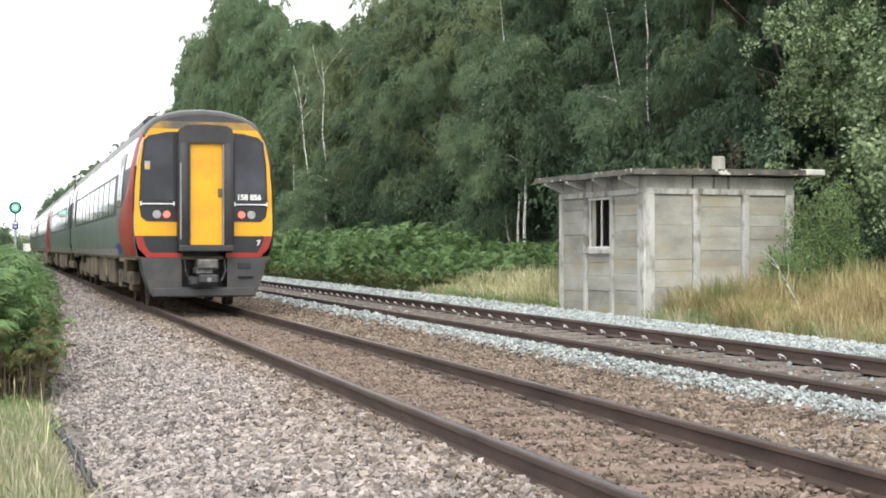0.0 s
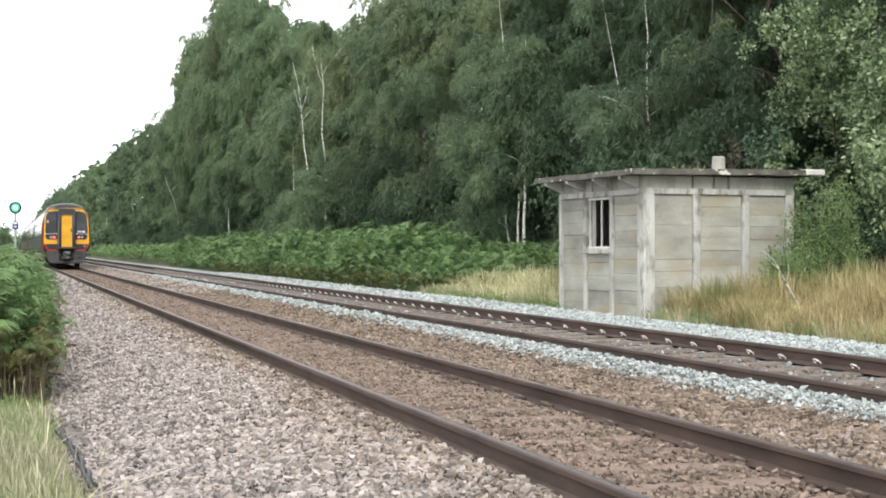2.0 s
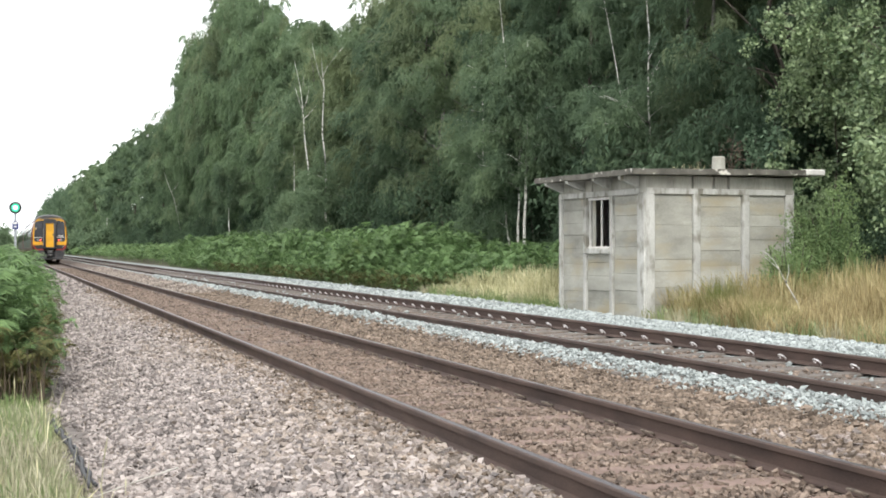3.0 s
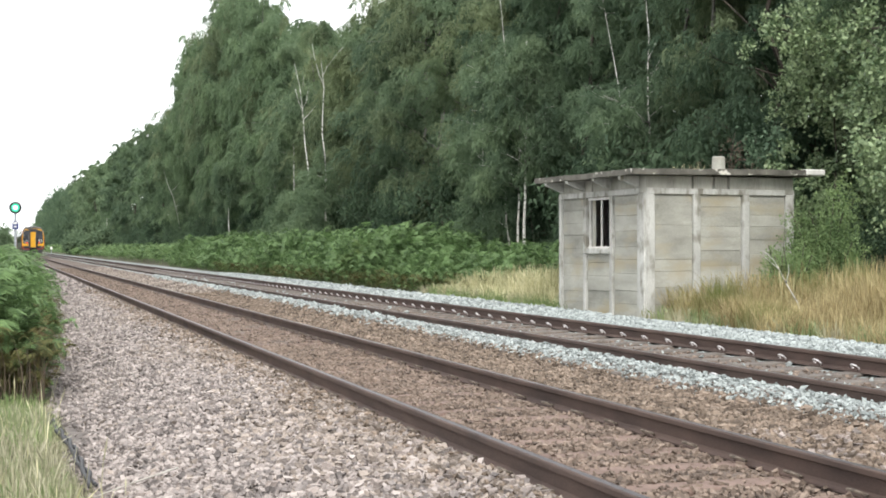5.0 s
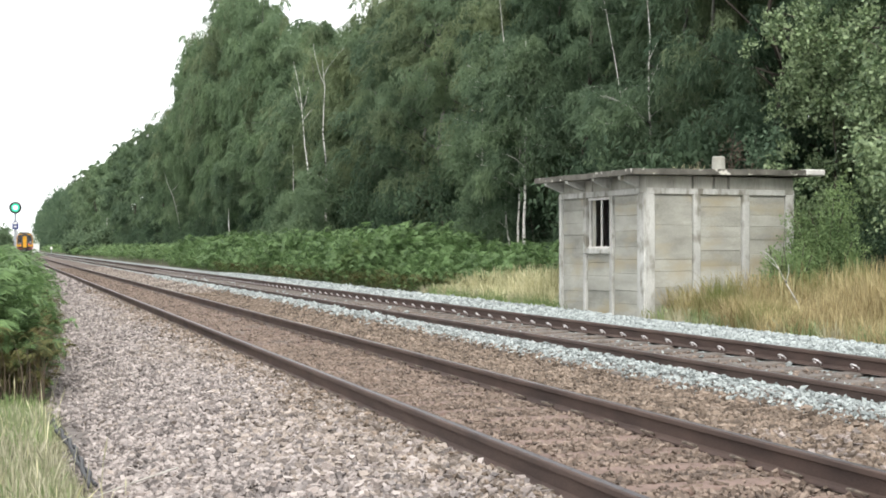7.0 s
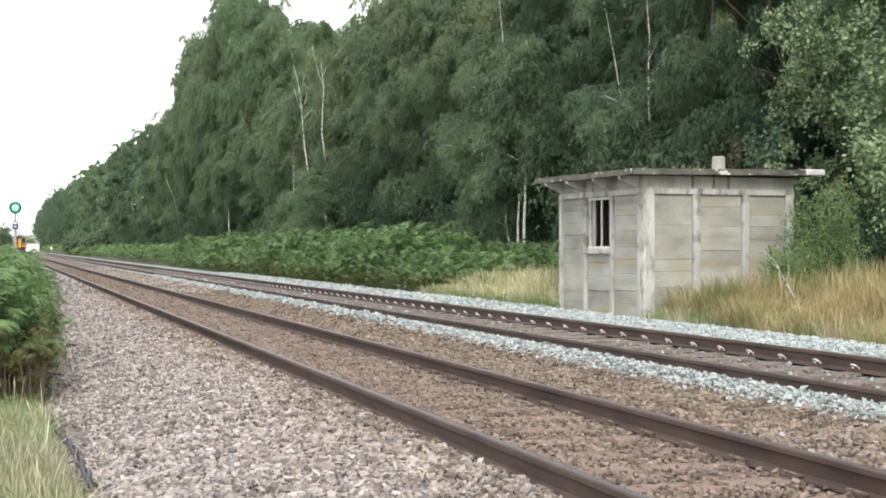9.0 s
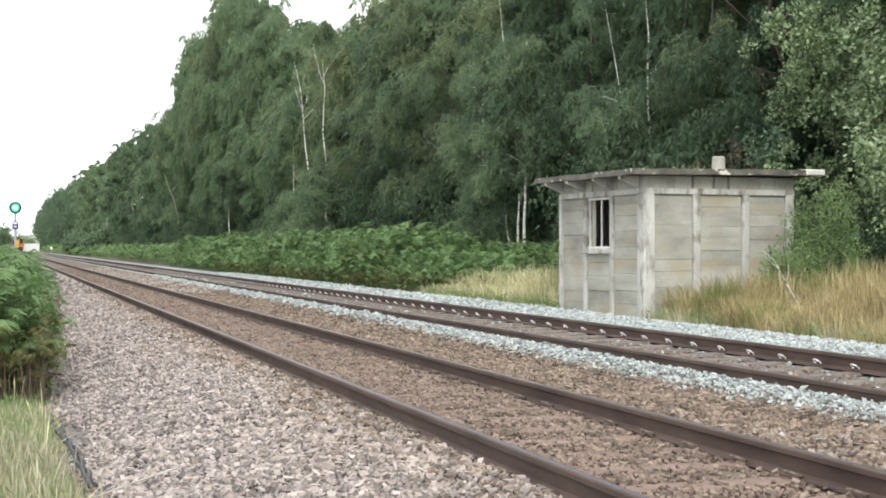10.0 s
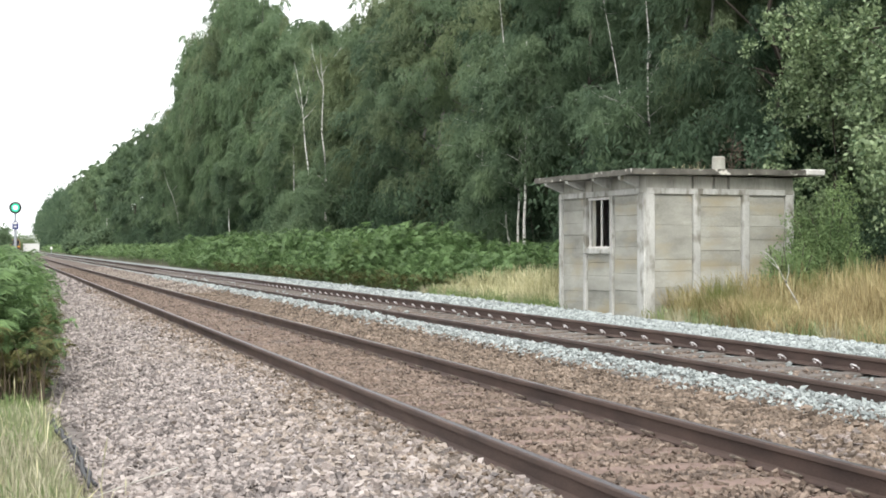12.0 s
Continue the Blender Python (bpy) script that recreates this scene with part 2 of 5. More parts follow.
def tube(bm, path, radii, sides=8):
    """A tapered tube along points."""
    rings = []
    path = [Vector(p) for p in path]
    for i, p in enumerate(path):
        d = (path[min(i + 1, len(path) - 1)] - path[max(i - 1, 0)]).normalized()
        a = d.orthogonal().normalized()
        b = d.cross(a)
        r = float(radii[i] if hasattr(radii, "__len__") else radii)
        rings.append([bm.verts.new(p + r * (math.cos(2 * math.pi * k / sides) * a + math.sin(2 * math.pi * k / sides) * b)) for k in range(sides)])
    for i in range(len(rings) - 1):
        best = min(range(sides), key=lambda s: (rings[i][0].co - rings[i + 1][s].co).length)
        for k in range(sides):
            bm.faces.new((rings[i][k], rings[i][(k + 1) % sides], rings[i + 1][(k + 1 + best) % sides], rings[i + 1][(k + best) % sides]))
    bm.faces.new(rings[0][::-1])
    bm.faces.new(rings[-1])
    return bm


def cylinder(bm, p0, p1, r, sides=16):
    return tube(bm, [p0, p1], [r, r], sides)


def empty(name, label, category, group="", m=None):
    ob = new(name)
    ob.empty_display_size = 0.2
    if m is not None:
        ob.matrix_basis = m
    return tagged(ob, label, category, group)


def prism(bm, outline, y0, y1):
    """Extrude an outline of (x, z) points along y."""
    a = [bm.verts.new((x, y0, z)) for x, z in outline]
    b = [bm.verts.new((x, y1, z)) for x, z in outline]
    n = len(outline)
    for i in range(n):
        bm.faces.new((a[i], b[i], b[(i + 1) % n], a[(i + 1) % n]))
    bm.faces.new(a)
    bm.faces.new(b[::-1])
    bmesh.ops.recalc_face_normals(bm, faces=bm.faces)
    return bm

# ---- ground, track bed and tracks ----
PROFILE_X = (-400, -30, -6, -3.5, -3.05, -2.2, -1.7, -1.0, -0.6, 0.6, 1.0, 1.7, 2.2, 2.6, 2.76, 3.0, 4.2, 4.9, 5.8, 6.4, 6.9, 7.6, 10, 14, 30, 400)
PROFILE_Z = (-0.6, -0.5, -0.42, -0.42, -0.42, -0.27, -0.19, -0.148, -0.162, -0.162, -0.148, -0.17, -0.17, -0.045, -0.03, -0.072, -0.072, 0.01, 0.025, -0.025, -0.12, -0.14, -0.05, 0.1, 0.3, 0.6)


def ground_z(x):
    return np.interp(x, PROFILE_X, PROFILE_Z)


def ground():
    rng = np.random.default_rng(3)
    xs = np.unique(np.concatenate([np.array(PROFILE_X, float), np.arange(-6, 15, 0.35), np.array([-1500.0, -150, -80, 60, 120, 1500])]))
    ys = np.concatenate([[-1500, -300, -60], np.arange(-20, 60, 0.6), np.arange(60, 200, 6), [250, 350, 500, 800, 1500, 4000]])
    X, Y = np.meshgrid(xs, ys)
    Z = ground_z(X) - 0.012 + rng.normal(0, 0.012, X.shape) * ((X > -3) & (X < 7)) + rng.normal(0, 0.03, X.shape) * ((X <= -3) | (X >= 7))
    nx = len(xs)
    i = (np.arange(len(ys) - 1)[:, None] * nx + np.arange(nx - 1)).ravel()
    faces = np.stack([i, i + 1, i + nx + 1, i + nx], 1)
    xm = (xs[:-1] + xs[1:]) / 2
    kind = np.select([xm < -3.05, xm < -0.8, xm < 2.62, (xm > 2.9) & (xm < 4.3), xm < 6.9], [0, 3, 1, 4, 2], 0)
    me = mesh_np("ground", np.stack([X, Y, Z], -1).reshape(-1, 3), faces, (M_GROUND, M_BED, M_BED_PALE, M_BED_PINK, M_BED_GREY), np.tile(kind, len(ys) - 1), True)
    return tagged(new("ground", me), "ballasted railway bed between strips of dark woodland soil", "ground", kind="structure")


def stone_shapes(rng, count, plain):
    """Angular stone templates: jittered polyhedra, (verts, faces) each."""
    bm = bmesh.new()
    if plain:
        for p in ((1, 0, 0), (0, 1, 0), (-1, 0, 0), (0, -1, 0), (0, 0, 1), (0, 0, -1)):
            bm.verts.new(p)
        bm.verts.ensure_lookup_table()
        bm.verts.index_update()
        for i in range(4):
            bm.faces.new((bm.verts[i], bm.verts[(i + 1) % 4], bm.verts[4]))
            bm.faces.new((bm.verts[(i + 1) % 4], bm.verts[i], bm.verts[5]))
    else:
        bmesh.ops.create_cube(bm, size=1.3)
        bmesh.ops.triangulate(bm, faces=bm.faces)
    base = np.array([v.co for v in bm.verts])
    faces = np.array([[v.index for v in f.verts] for f in bm.faces])
    bm.free()
    shapes = []
    for _ in range(count):
        v = base * rng.uniform(0.65, 1.15, (len(base), 1)) * np.array([1.15, rng.uniform(0.55, 0.95), rng.uniform(0.45, 0.75)])
        shapes.append((v + rng.normal(0, 0.10, v.shape), faces))
    return shapes


def turns(rng, n, tilt=0.6):
    """n random rotation matrices, mostly about z, tilted a little."""
    a, b, c = rng.uniform(0, 2 * np.pi, n), rng.normal(0, tilt, n), rng.normal(0, tilt, n)
    ca, sa, cb, sb, cc, sc = np.cos(a), np.sin(a), np.cos(b), np.sin(b), np.cos(c), np.sin(c)
    z, o = np.zeros(n), np.ones(n)
    rz = np.stack([ca, -sa, z, sa, ca, z, z, z, o], 1).reshape(n, 3, 3)
    rx = np.stack([o, z, z, z, cb, -sb, z, sb, cb], 1).reshape(n, 3, 3)
    ry = np.stack([cc, z, sc, z, o, z, -sc, z, cc], 1).reshape(n, 3, 3)
    return rz @ rx @ ry


def scatter(shapes, rng, pos, size, rot):
    """Join copies of the shapes at the positions into one vertex and one face array."""
    pick = rng.integers(0, len(shapes), len(pos))
    vs, fs, base = [], [], 0
    for k, (v, f) in enumerate(shapes):
        idx = np.nonzero(pick == k)[0]
        if not len(idx):
            continue
        pts = np.einsum("nij,vj->nvi", rot[idx], v) * size[idx, None, None] + pos[idx, None, :]
        fs.append((f[None] + (base + np.arange(len(idx)) * len(v))[:, None, None]).reshape(-1, f.shape[1]))
        vs.append(pts.reshape(-1, 3))
        base += len(idx) * len(v)
    return np.concatenate(vs), np.concatenate(fs)


def stones(name, label, material, x0, x1, y0, y1, density, radius, seed, plain, keep=None, lift=0.004):
    rng = np.random.default_rng(seed)
    n = int((x1 - x0) * (y1 - y0) * density)
    x, y = rng.uniform(x0, x1, n), rng.uniform(y0, y1, n)
    if keep is not None:
        ok = keep(x, y, rng)
        x, y = x[ok], y[ok]
    n = len(x)
    size = radius * np.clip(np.exp(rng.normal(0, 0.33, n)), 0.4, 1.7)
    z = ground_z(x) + lift + rng.uniform(-0.3, 0.45, n) * size
    v, f = scatter(stone_shapes(rng, 10, plain), rng, np.stack([x, y, z], 1), size, turns(rng, n))
    return tagged(new(name, mesh_np(name, v, f, (material,))), label, "ballast", kind="stuff")


NEAR_SLEEPER, NEAR_PITCH = 7.99, 0.61


def overlooked(x, y, margin=0.6):
    """The wedge of the bed that the tripod overlooks."""
    return (x < -3.572 + 0.70 * y + margin) & (x > -4.2)


def off_rails(x):
    return (np.abs(np.abs(x) - 0.752) > 0.085) & (np.abs(np.abs(x - 3.573) - 0.752) > 0.085)


def left_keep(x, y, rng):
    edge = -3.0 + 0.12 * np.sin(y * 1.7) + rng.normal(0, 0.07, len(x))
    return overlooked(x, y) & off_rails(x) & (x > edge) & (rng.uniform(0, 1, len(x)) > tan_share(x, y))


def tan_share(x, y):
    """How much of the shoulder is dusted tan by the passing trains."""
    return np.clip((x + 2.1 + 0.25 * np.sin(y * 0.8) - 0.012 * (y - 8)) / 1.2, 0.06, 0.85)


def tan_keep(x, y, rng):
    return overlooked(x, y) & off_rails(x) & (rng.uniform(0, 1, len(x)) < tan_share(x, y))


def dust_keep(x, y, rng):
    return off_rails(x) & (rng.uniform(0, 1, len(x)) < np.clip((x + 1.35 + 0.08 * np.sin(y * 1.3)) / 0.45, 0, 1))


def bed_keep(x, y, rng):
    across = np.abs((y - NEAR_SLEEPER) / NEAR_PITCH % 1 - 0.5) * NEAR_PITCH
    on_sleeper = NEAR_PITCH / 2 - across < 0.115 + rng.normal(0, 0.03, len(x))
    thin = rng.uniform(0, 1, len(x)) < np.where(on_sleeper, np.interp(y, (7, 10, 16), (0.2, 0.4, 0.85)), 1.0)
    return overlooked(x, y) & off_rails(x) & thin


def rust_keep(x, y, rng):
    return overlooked(x, y) & off_rails(x) & (x < 2.36 + 0.05 * np.clip((y - 10) / 10, 0, 2) + rng.normal(0, 0.06, len(x)))


def pale_keep(x, y, rng):
    return overlooked(x, y) & off_rails(x) & (x > 2.36 + 0.05 * np.clip((y - 10) / 10, 0, 2) + rng.normal(0, 0.06, len(x))) & (x < 6.75 + rng.normal(0, 0.12, len(x)))


def pale_bed_keep(x, y, rng):
    return pale_keep(x, y, rng) & ((x < 2.83) | (x > 4.4) | (rng.uniform(0, 1, len(x)) < 0.012))


def ballast():
    stones("ballast", "dusty tan ballast stones close to the near rail", M_STONE_TAN, -2.9, -0.62, 5.5, 10.5, 1120, 0.0225, 23, False, tan_keep)
    stones("ballast", "dusty tan ballast stones along the near rail", M_STONE_TAN, -2.9, -0.62, 10.5, 18, 830, 0.0238, 24, True, tan_keep)
    stones("ballast", "dusty tan ballast stones farther along the rail", M_STONE_TAN, -2.9, -0.62, 18, 40, 400, 0.029, 25, True, tan_keep)
    stones("ballast", "brown brake-dusted stones at the foot of the rail", M_STONE_RUST, -1.35, -0.82, 5.5, 18, 520, 0.022, 33, True, dust_keep, 0.012)
    stones("ballast", "brown brake-dusted stones along the distant rail", M_STONE_RUST, -1.35, -0.82, 18, 45, 260, 0.029, 34, True, dust_keep, 0.012)
    stones("ballast", "pinkish grey ballast stones behind the tripod", M_STONE, -3.0, -0.84, -5, 5.5, 360, 0.029, 35, True)
    stones("ballast", "pinkish grey angular ballast stones beside the track", M_STONE, -3.3, -0.62, 5.5, 10.5, 1150, 0.0225, 11, False, left_keep)
    stones("ballast", "pinkish grey angular ballast stones along the track", M_STONE, -3.3, -0.62, 10.5, 18, 830, 0.0238, 21, True, left_keep)
    stones("ballast", "pinkish grey angular ballast stones along the cess", M_STONE, -3.2, -0.62, 18, 40, 400, 0.029, 12, True, left_keep)
    stones("ballast", "pinkish grey ballast stones along the distant cess", M_STONE, -3.0, -0.62, 40, 90, 130, 0.05, 28, True, left_keep)
    stones("ballast", "dusty tan ballast stones between the receding tracks", M_STONE_TAN, 0.8, 2.9, 40, 90, 130, 0.05, 29, True, rust_keep)
    stones("ballast", "rust-dusted brown stones between the receding rails", M_STONE_BED, -0.7, 0.7, 40, 90, 110, 0.032, 30, True, bed_keep, -0.006)
    stones("ballast", "rust-dusted brown ballast stones between the rails", M_STONE_BED, -0.72, 0.72, 6, 18, 900, 0.02, 13, False, bed_keep, 0.0)
    stones("ballast", "rust-dusted brown ballast stones between distant rails", M_STONE_BED, -0.7, 0.7, 18, 40, 260, 0.025, 14, True, bed_keep, -0.004)
    stones("ballast", "ochre brown ballast stones between the two tracks", M_STONE_RUST, 0.8, 2.8, 6, 11, 1100, 0.023, 15, False, rust_keep)
    stones("ballast", "ochre brown ballast stones between both tracks", M_STONE_RUST, 0.8, 2.8, 11, 18, 800, 0.0238, 22, True, rust_keep)
    stones("ballast", "ochre brown ballast stones between distant tracks", M_STONE_RUST, 0.8, 2.9, 18, 40, 400, 0.029, 16, True, rust_keep)
    stones("ballast", "dusty grey-brown stones between the far rails", M_STONE_BED, 2.95, 4.2, 8, 30, 260, 0.019, 27, True, bed_keep, -0.008)
    stones("ballast", "pale blue-grey new ballast stones round the far track", M_STONE_PALE, 2.2, 7.0, 8, 22, 800, 0.025, 17, True, pale_bed_keep)
    stones("ballast", "pale blue-grey new ballast stones along the far track", M_STONE_PALE, 2.2, 7.0, 22, 60, 170, 0.044, 18, True, pale_bed_keep)


def loose_stones(count=290):
    """Single stones on top of the bed in the stretch close to the tripod."""
    rng = np.random.default_rng(31)
    x, y = rng.uniform(-2.6, -0.9, 60), rng.uniform(6.5, 8, 60)
    spots = np.stack([x, y, ground_z(x) + 0.012], 1)
    bed = tagged(new("ballast_edge", mesh_np("ballast_edge", *scatter(stone_shapes(rng, 4, False), rng, spots, np.full(60, 0.024), turns(rng, 60)), (M_STONE,))), "scattered larger ballast stones on top of the bed", "ballast", kind="stuff")
    shared = [mesh_np("stone", v, f, (M_STONE_LOOSE,)) for v, f in stone_shapes(rng, 10, False)]
    made = 0
    while made < count:
        x, y = rng.uniform(-2.8, 2.3), rng.uniform(5.8, 8.6)
        if not (overlooked(x, y, 0.2) and off_rails(x)) or abs(x) < 0.72:
            continue
        o = new("stone", shared[made % 10])
        o.parent = bed
        s = 0.03 * math.exp(rng.normal(0, 0.22))
        o.matrix_basis = pose(x, y, float(ground_z(x)) + 0.6 * s, rng.uniform(-20, 20), rng.uniform(-20, 20), rng.uniform(0, 360)) @ Matrix.Diagonal((s, s, s, 1))
        made += 1


RAIL_HALF = [(0.0, 0.0), (0.02, -0.0006), (0.030, -0.003), (0.035, -0.010), (0.036, -0.036), (0.012, -0.046), (0.010, -0.125), (0.030, -0.137), (0.068, -0.148), (0.070, -0.158)]


def rail(name, x, z, parent):
    outline = [(x + a, z + b) for a, b in RAIL_HALF] + [(x - a, z + b) for a, b in RAIL_HALF[:0:-1]]
    bm = prism(bmesh.new(), outline, -30.0, 900.0)
    ob = part(name, bm, M_RAIL_SIDE, parent, "rusty steel rail with a worn bright head")
    ob.data.materials.append(M_RAIL_TOP)
    for p in ob.data.polygons:
        if p.normal.z > 0.55 and p.center.z > z - 0.001:
            p.material_index = 1
    return ob


def clip_mesh(material, size, tilt):
    """A sprung steel loop that lies over the rail's foot, open towards the shoulder."""
    bm = bmesh.new()
    path = []
    for k in range(10):
        a = radians(25 + 31 * k)
        u, v = 0.034 * math.cos(a), 0.052 * math.sin(a)
        path.append((-u * 0.8 * size, v * size, (0.034 * tilt - u * tilt) * size))
    tube(bm, path, 0.0085, 6)
    me = bpy.data.meshes.new("clip")
    bm.to_mesh(me)
    bm.free()
    me.materials.append(material)
    return me


def track(x, z_near, z_far, y0, y1, pitch, sleeper_material, clip_material, label, clips_to, clip_lift):
    """Rails, sleepers and spring clips of one track."""
    thing = tagged(empty("railway_track", label, "railway track", m=pose(0, 0, 0)), kind="structure")
    rail("rail", x - 0.7525, z_near, thing)
    rail("rail", x + 0.7525, z_far, thing)
    zc = (z_near + z_far) / 2
    me = boxes((-1.25, 1.25, -0.125, 0.125, -0.2, 0), bevel=0.02)
    shared = bpy.data.meshes.new("sleeper")
    me.to_mesh(shared)
    me.free()
    shared.materials.append(sleeper_material)
    cm = clip_mesh(clip_material, *((1.1, 0.75) if clip_material is M_CLIP else (1.35, 0.28)))
    y = y0
    while y < y1:
        s = new("sleeper", shared)
        s.parent = thing
        s.location = (x, y, zc - 0.157)
        s.rotation_euler = (0, math.atan2(z_near - z_far, 1.505), radians(random.uniform(-0.4, 0.4)))
        if y < clips_to:
            for rx in (-0.7525, 0.7525):
                for side in (-1, 1):
                    c = new("clip", cm)
                    c.parent = s
                    c.matrix_basis = pose(rx + side * (0.066 if clip_material is M_CLIP else 0.078), side * 0.012, clip_lift, 0, 0, 0 if side > 0 else 180)
        y += pitch
    return thing


def railway():
    track(0.0, 0.0, 0.0, NEAR_SLEEPER - 33 * NEAR_PITCH, 60.0, NEAR_PITCH, M_SLEEPER, M_CLIP_RUST, "rusty running rails on dusty half-buried sleepers", 26, 0.02)
    track(3.573, 0.066, 0.108, -11.939, 100.0, 0.648, M_SLEEPER_PALE, M_CLIP, "rusty rails on concrete sleepers with bright spring clips", 75, 0.022)

# ---- concrete lineside hut ----
HUT = pose(7.30, 22.06, -0.16, 0, 0, 4.0)
HUT_LONG, HUT_WIDE, HUT_WALL = 3.36, 3.12, 2.29


def hut_wall(hut, length, place, posts, joints, windowed=False, beams=((0.0, 1.0),)):
    """One wall along local +x of place: posts (from, to), horizontal panels between them with joints (heights, bay by bay), a beam in pieces on top."""
    wall = empty("wall", "", "", m=place)
    wall.parent = hut
    for a, b in posts:
        part("post", boxes((a, b, -0.035, 0.12, 0, HUT_WALL), bevel=0.012), M_CONCRETE_POST, wall, "pale weathered concrete post")
    for a, b in beams:
        part("beam", boxes((a * length, b * length, -0.02, 0.12, HUT_WALL + 0.002, HUT_WALL + 0.31), bevel=0.012), M_BEAM, wall, "streaked concrete ring beam")
    # Dark backing shows through the gaps between the beam pieces.
    part("beam_backing", boxes((0.02, length - 0.02, 0.012, 0.118, HUT_WALL + 0.09, HUT_WALL + 0.3)), M_BEAM_DARK, wall, "dark concrete in the beam's joints")
    part("ledge", boxes((-0.01, length - 0.19, -0.04, 0.0, HUT_WALL - 0.022, HUT_WALL + 0.085), bevel=0.01), M_CONCRETE_POST, wall, "pale concrete ledge under the beam")
    rng = random.Random(5 if windowed else 6)
    for i, ((_, a), (b, _)) in enumerate(zip(posts, posts[1:])):
        glazed = windowed and i == 1
        cuts = [0.0, *joints[i], HUT_WALL]
        for z0, z1 in zip(cuts, cuts[1:]):
            if glazed and z0 >= 1.14:
                continue
            off = rng.uniform(-0.007, 0.007)
            part("panel", boxes((a + 0.003, b - 0.003, 0.012 + off, 0.08, z0 + 0.0015, (1.145 if glazed and z1 > 1.14 else z1) - 0.0015), bevel=0.004), M_CONCRETE, wall)
        part("backing", boxes((a, b, 0.082, 0.11, 0, 1.145 if glazed else HUT_WALL)), M_CONCRETE, wall)
        if glazed:
            z0, z1 = 1.215, HUT_WALL - 0.03
            c = (a + b) / 2 + 0.01
            part("lintel", boxes((a, b, 0.012, 0.1, z1, HUT_WALL)), M_CONCRETE, wall)
            part("window_base", boxes((a, b, 0.016, 0.08, 1.145, z0)), M_CONCRETE, wall)
            part("window_sill", boxes((a - 0.03, b + 0.0, -0.06, 0.1, z0 - 0.02, z0 + 0.085), bevel=0.012), M_CONCRETE_POST, wall, "chipped concrete window sill")
            frame_bm = boxes((a, a + 0.035, 0.045, 0.08, z0 + 0.085, z1), (b - 0.035, b, 0.045, 0.08, z0 + 0.085, z1), (a, b, 0.022, 0.078, z0 + 0.085, z0 + 0.12), (a, b, 0.022, 0.078, z1 - 0.045, z1),
                             (c - 0.02, c + 0.02, 0.048, 0.076, z0 + 0.12, z1 - 0.045))
            part("window_frame", frame_bm, M_FRAME_WHITE, wall, "white flaking metal window frame")
            part("shutter", boxes((a + 0.04, a + 0.17, 0.09, 0.11, z0 + 0.12, z1 - 0.045)), M_CONCRETE, wall, "pale board behind the window")
    return wall


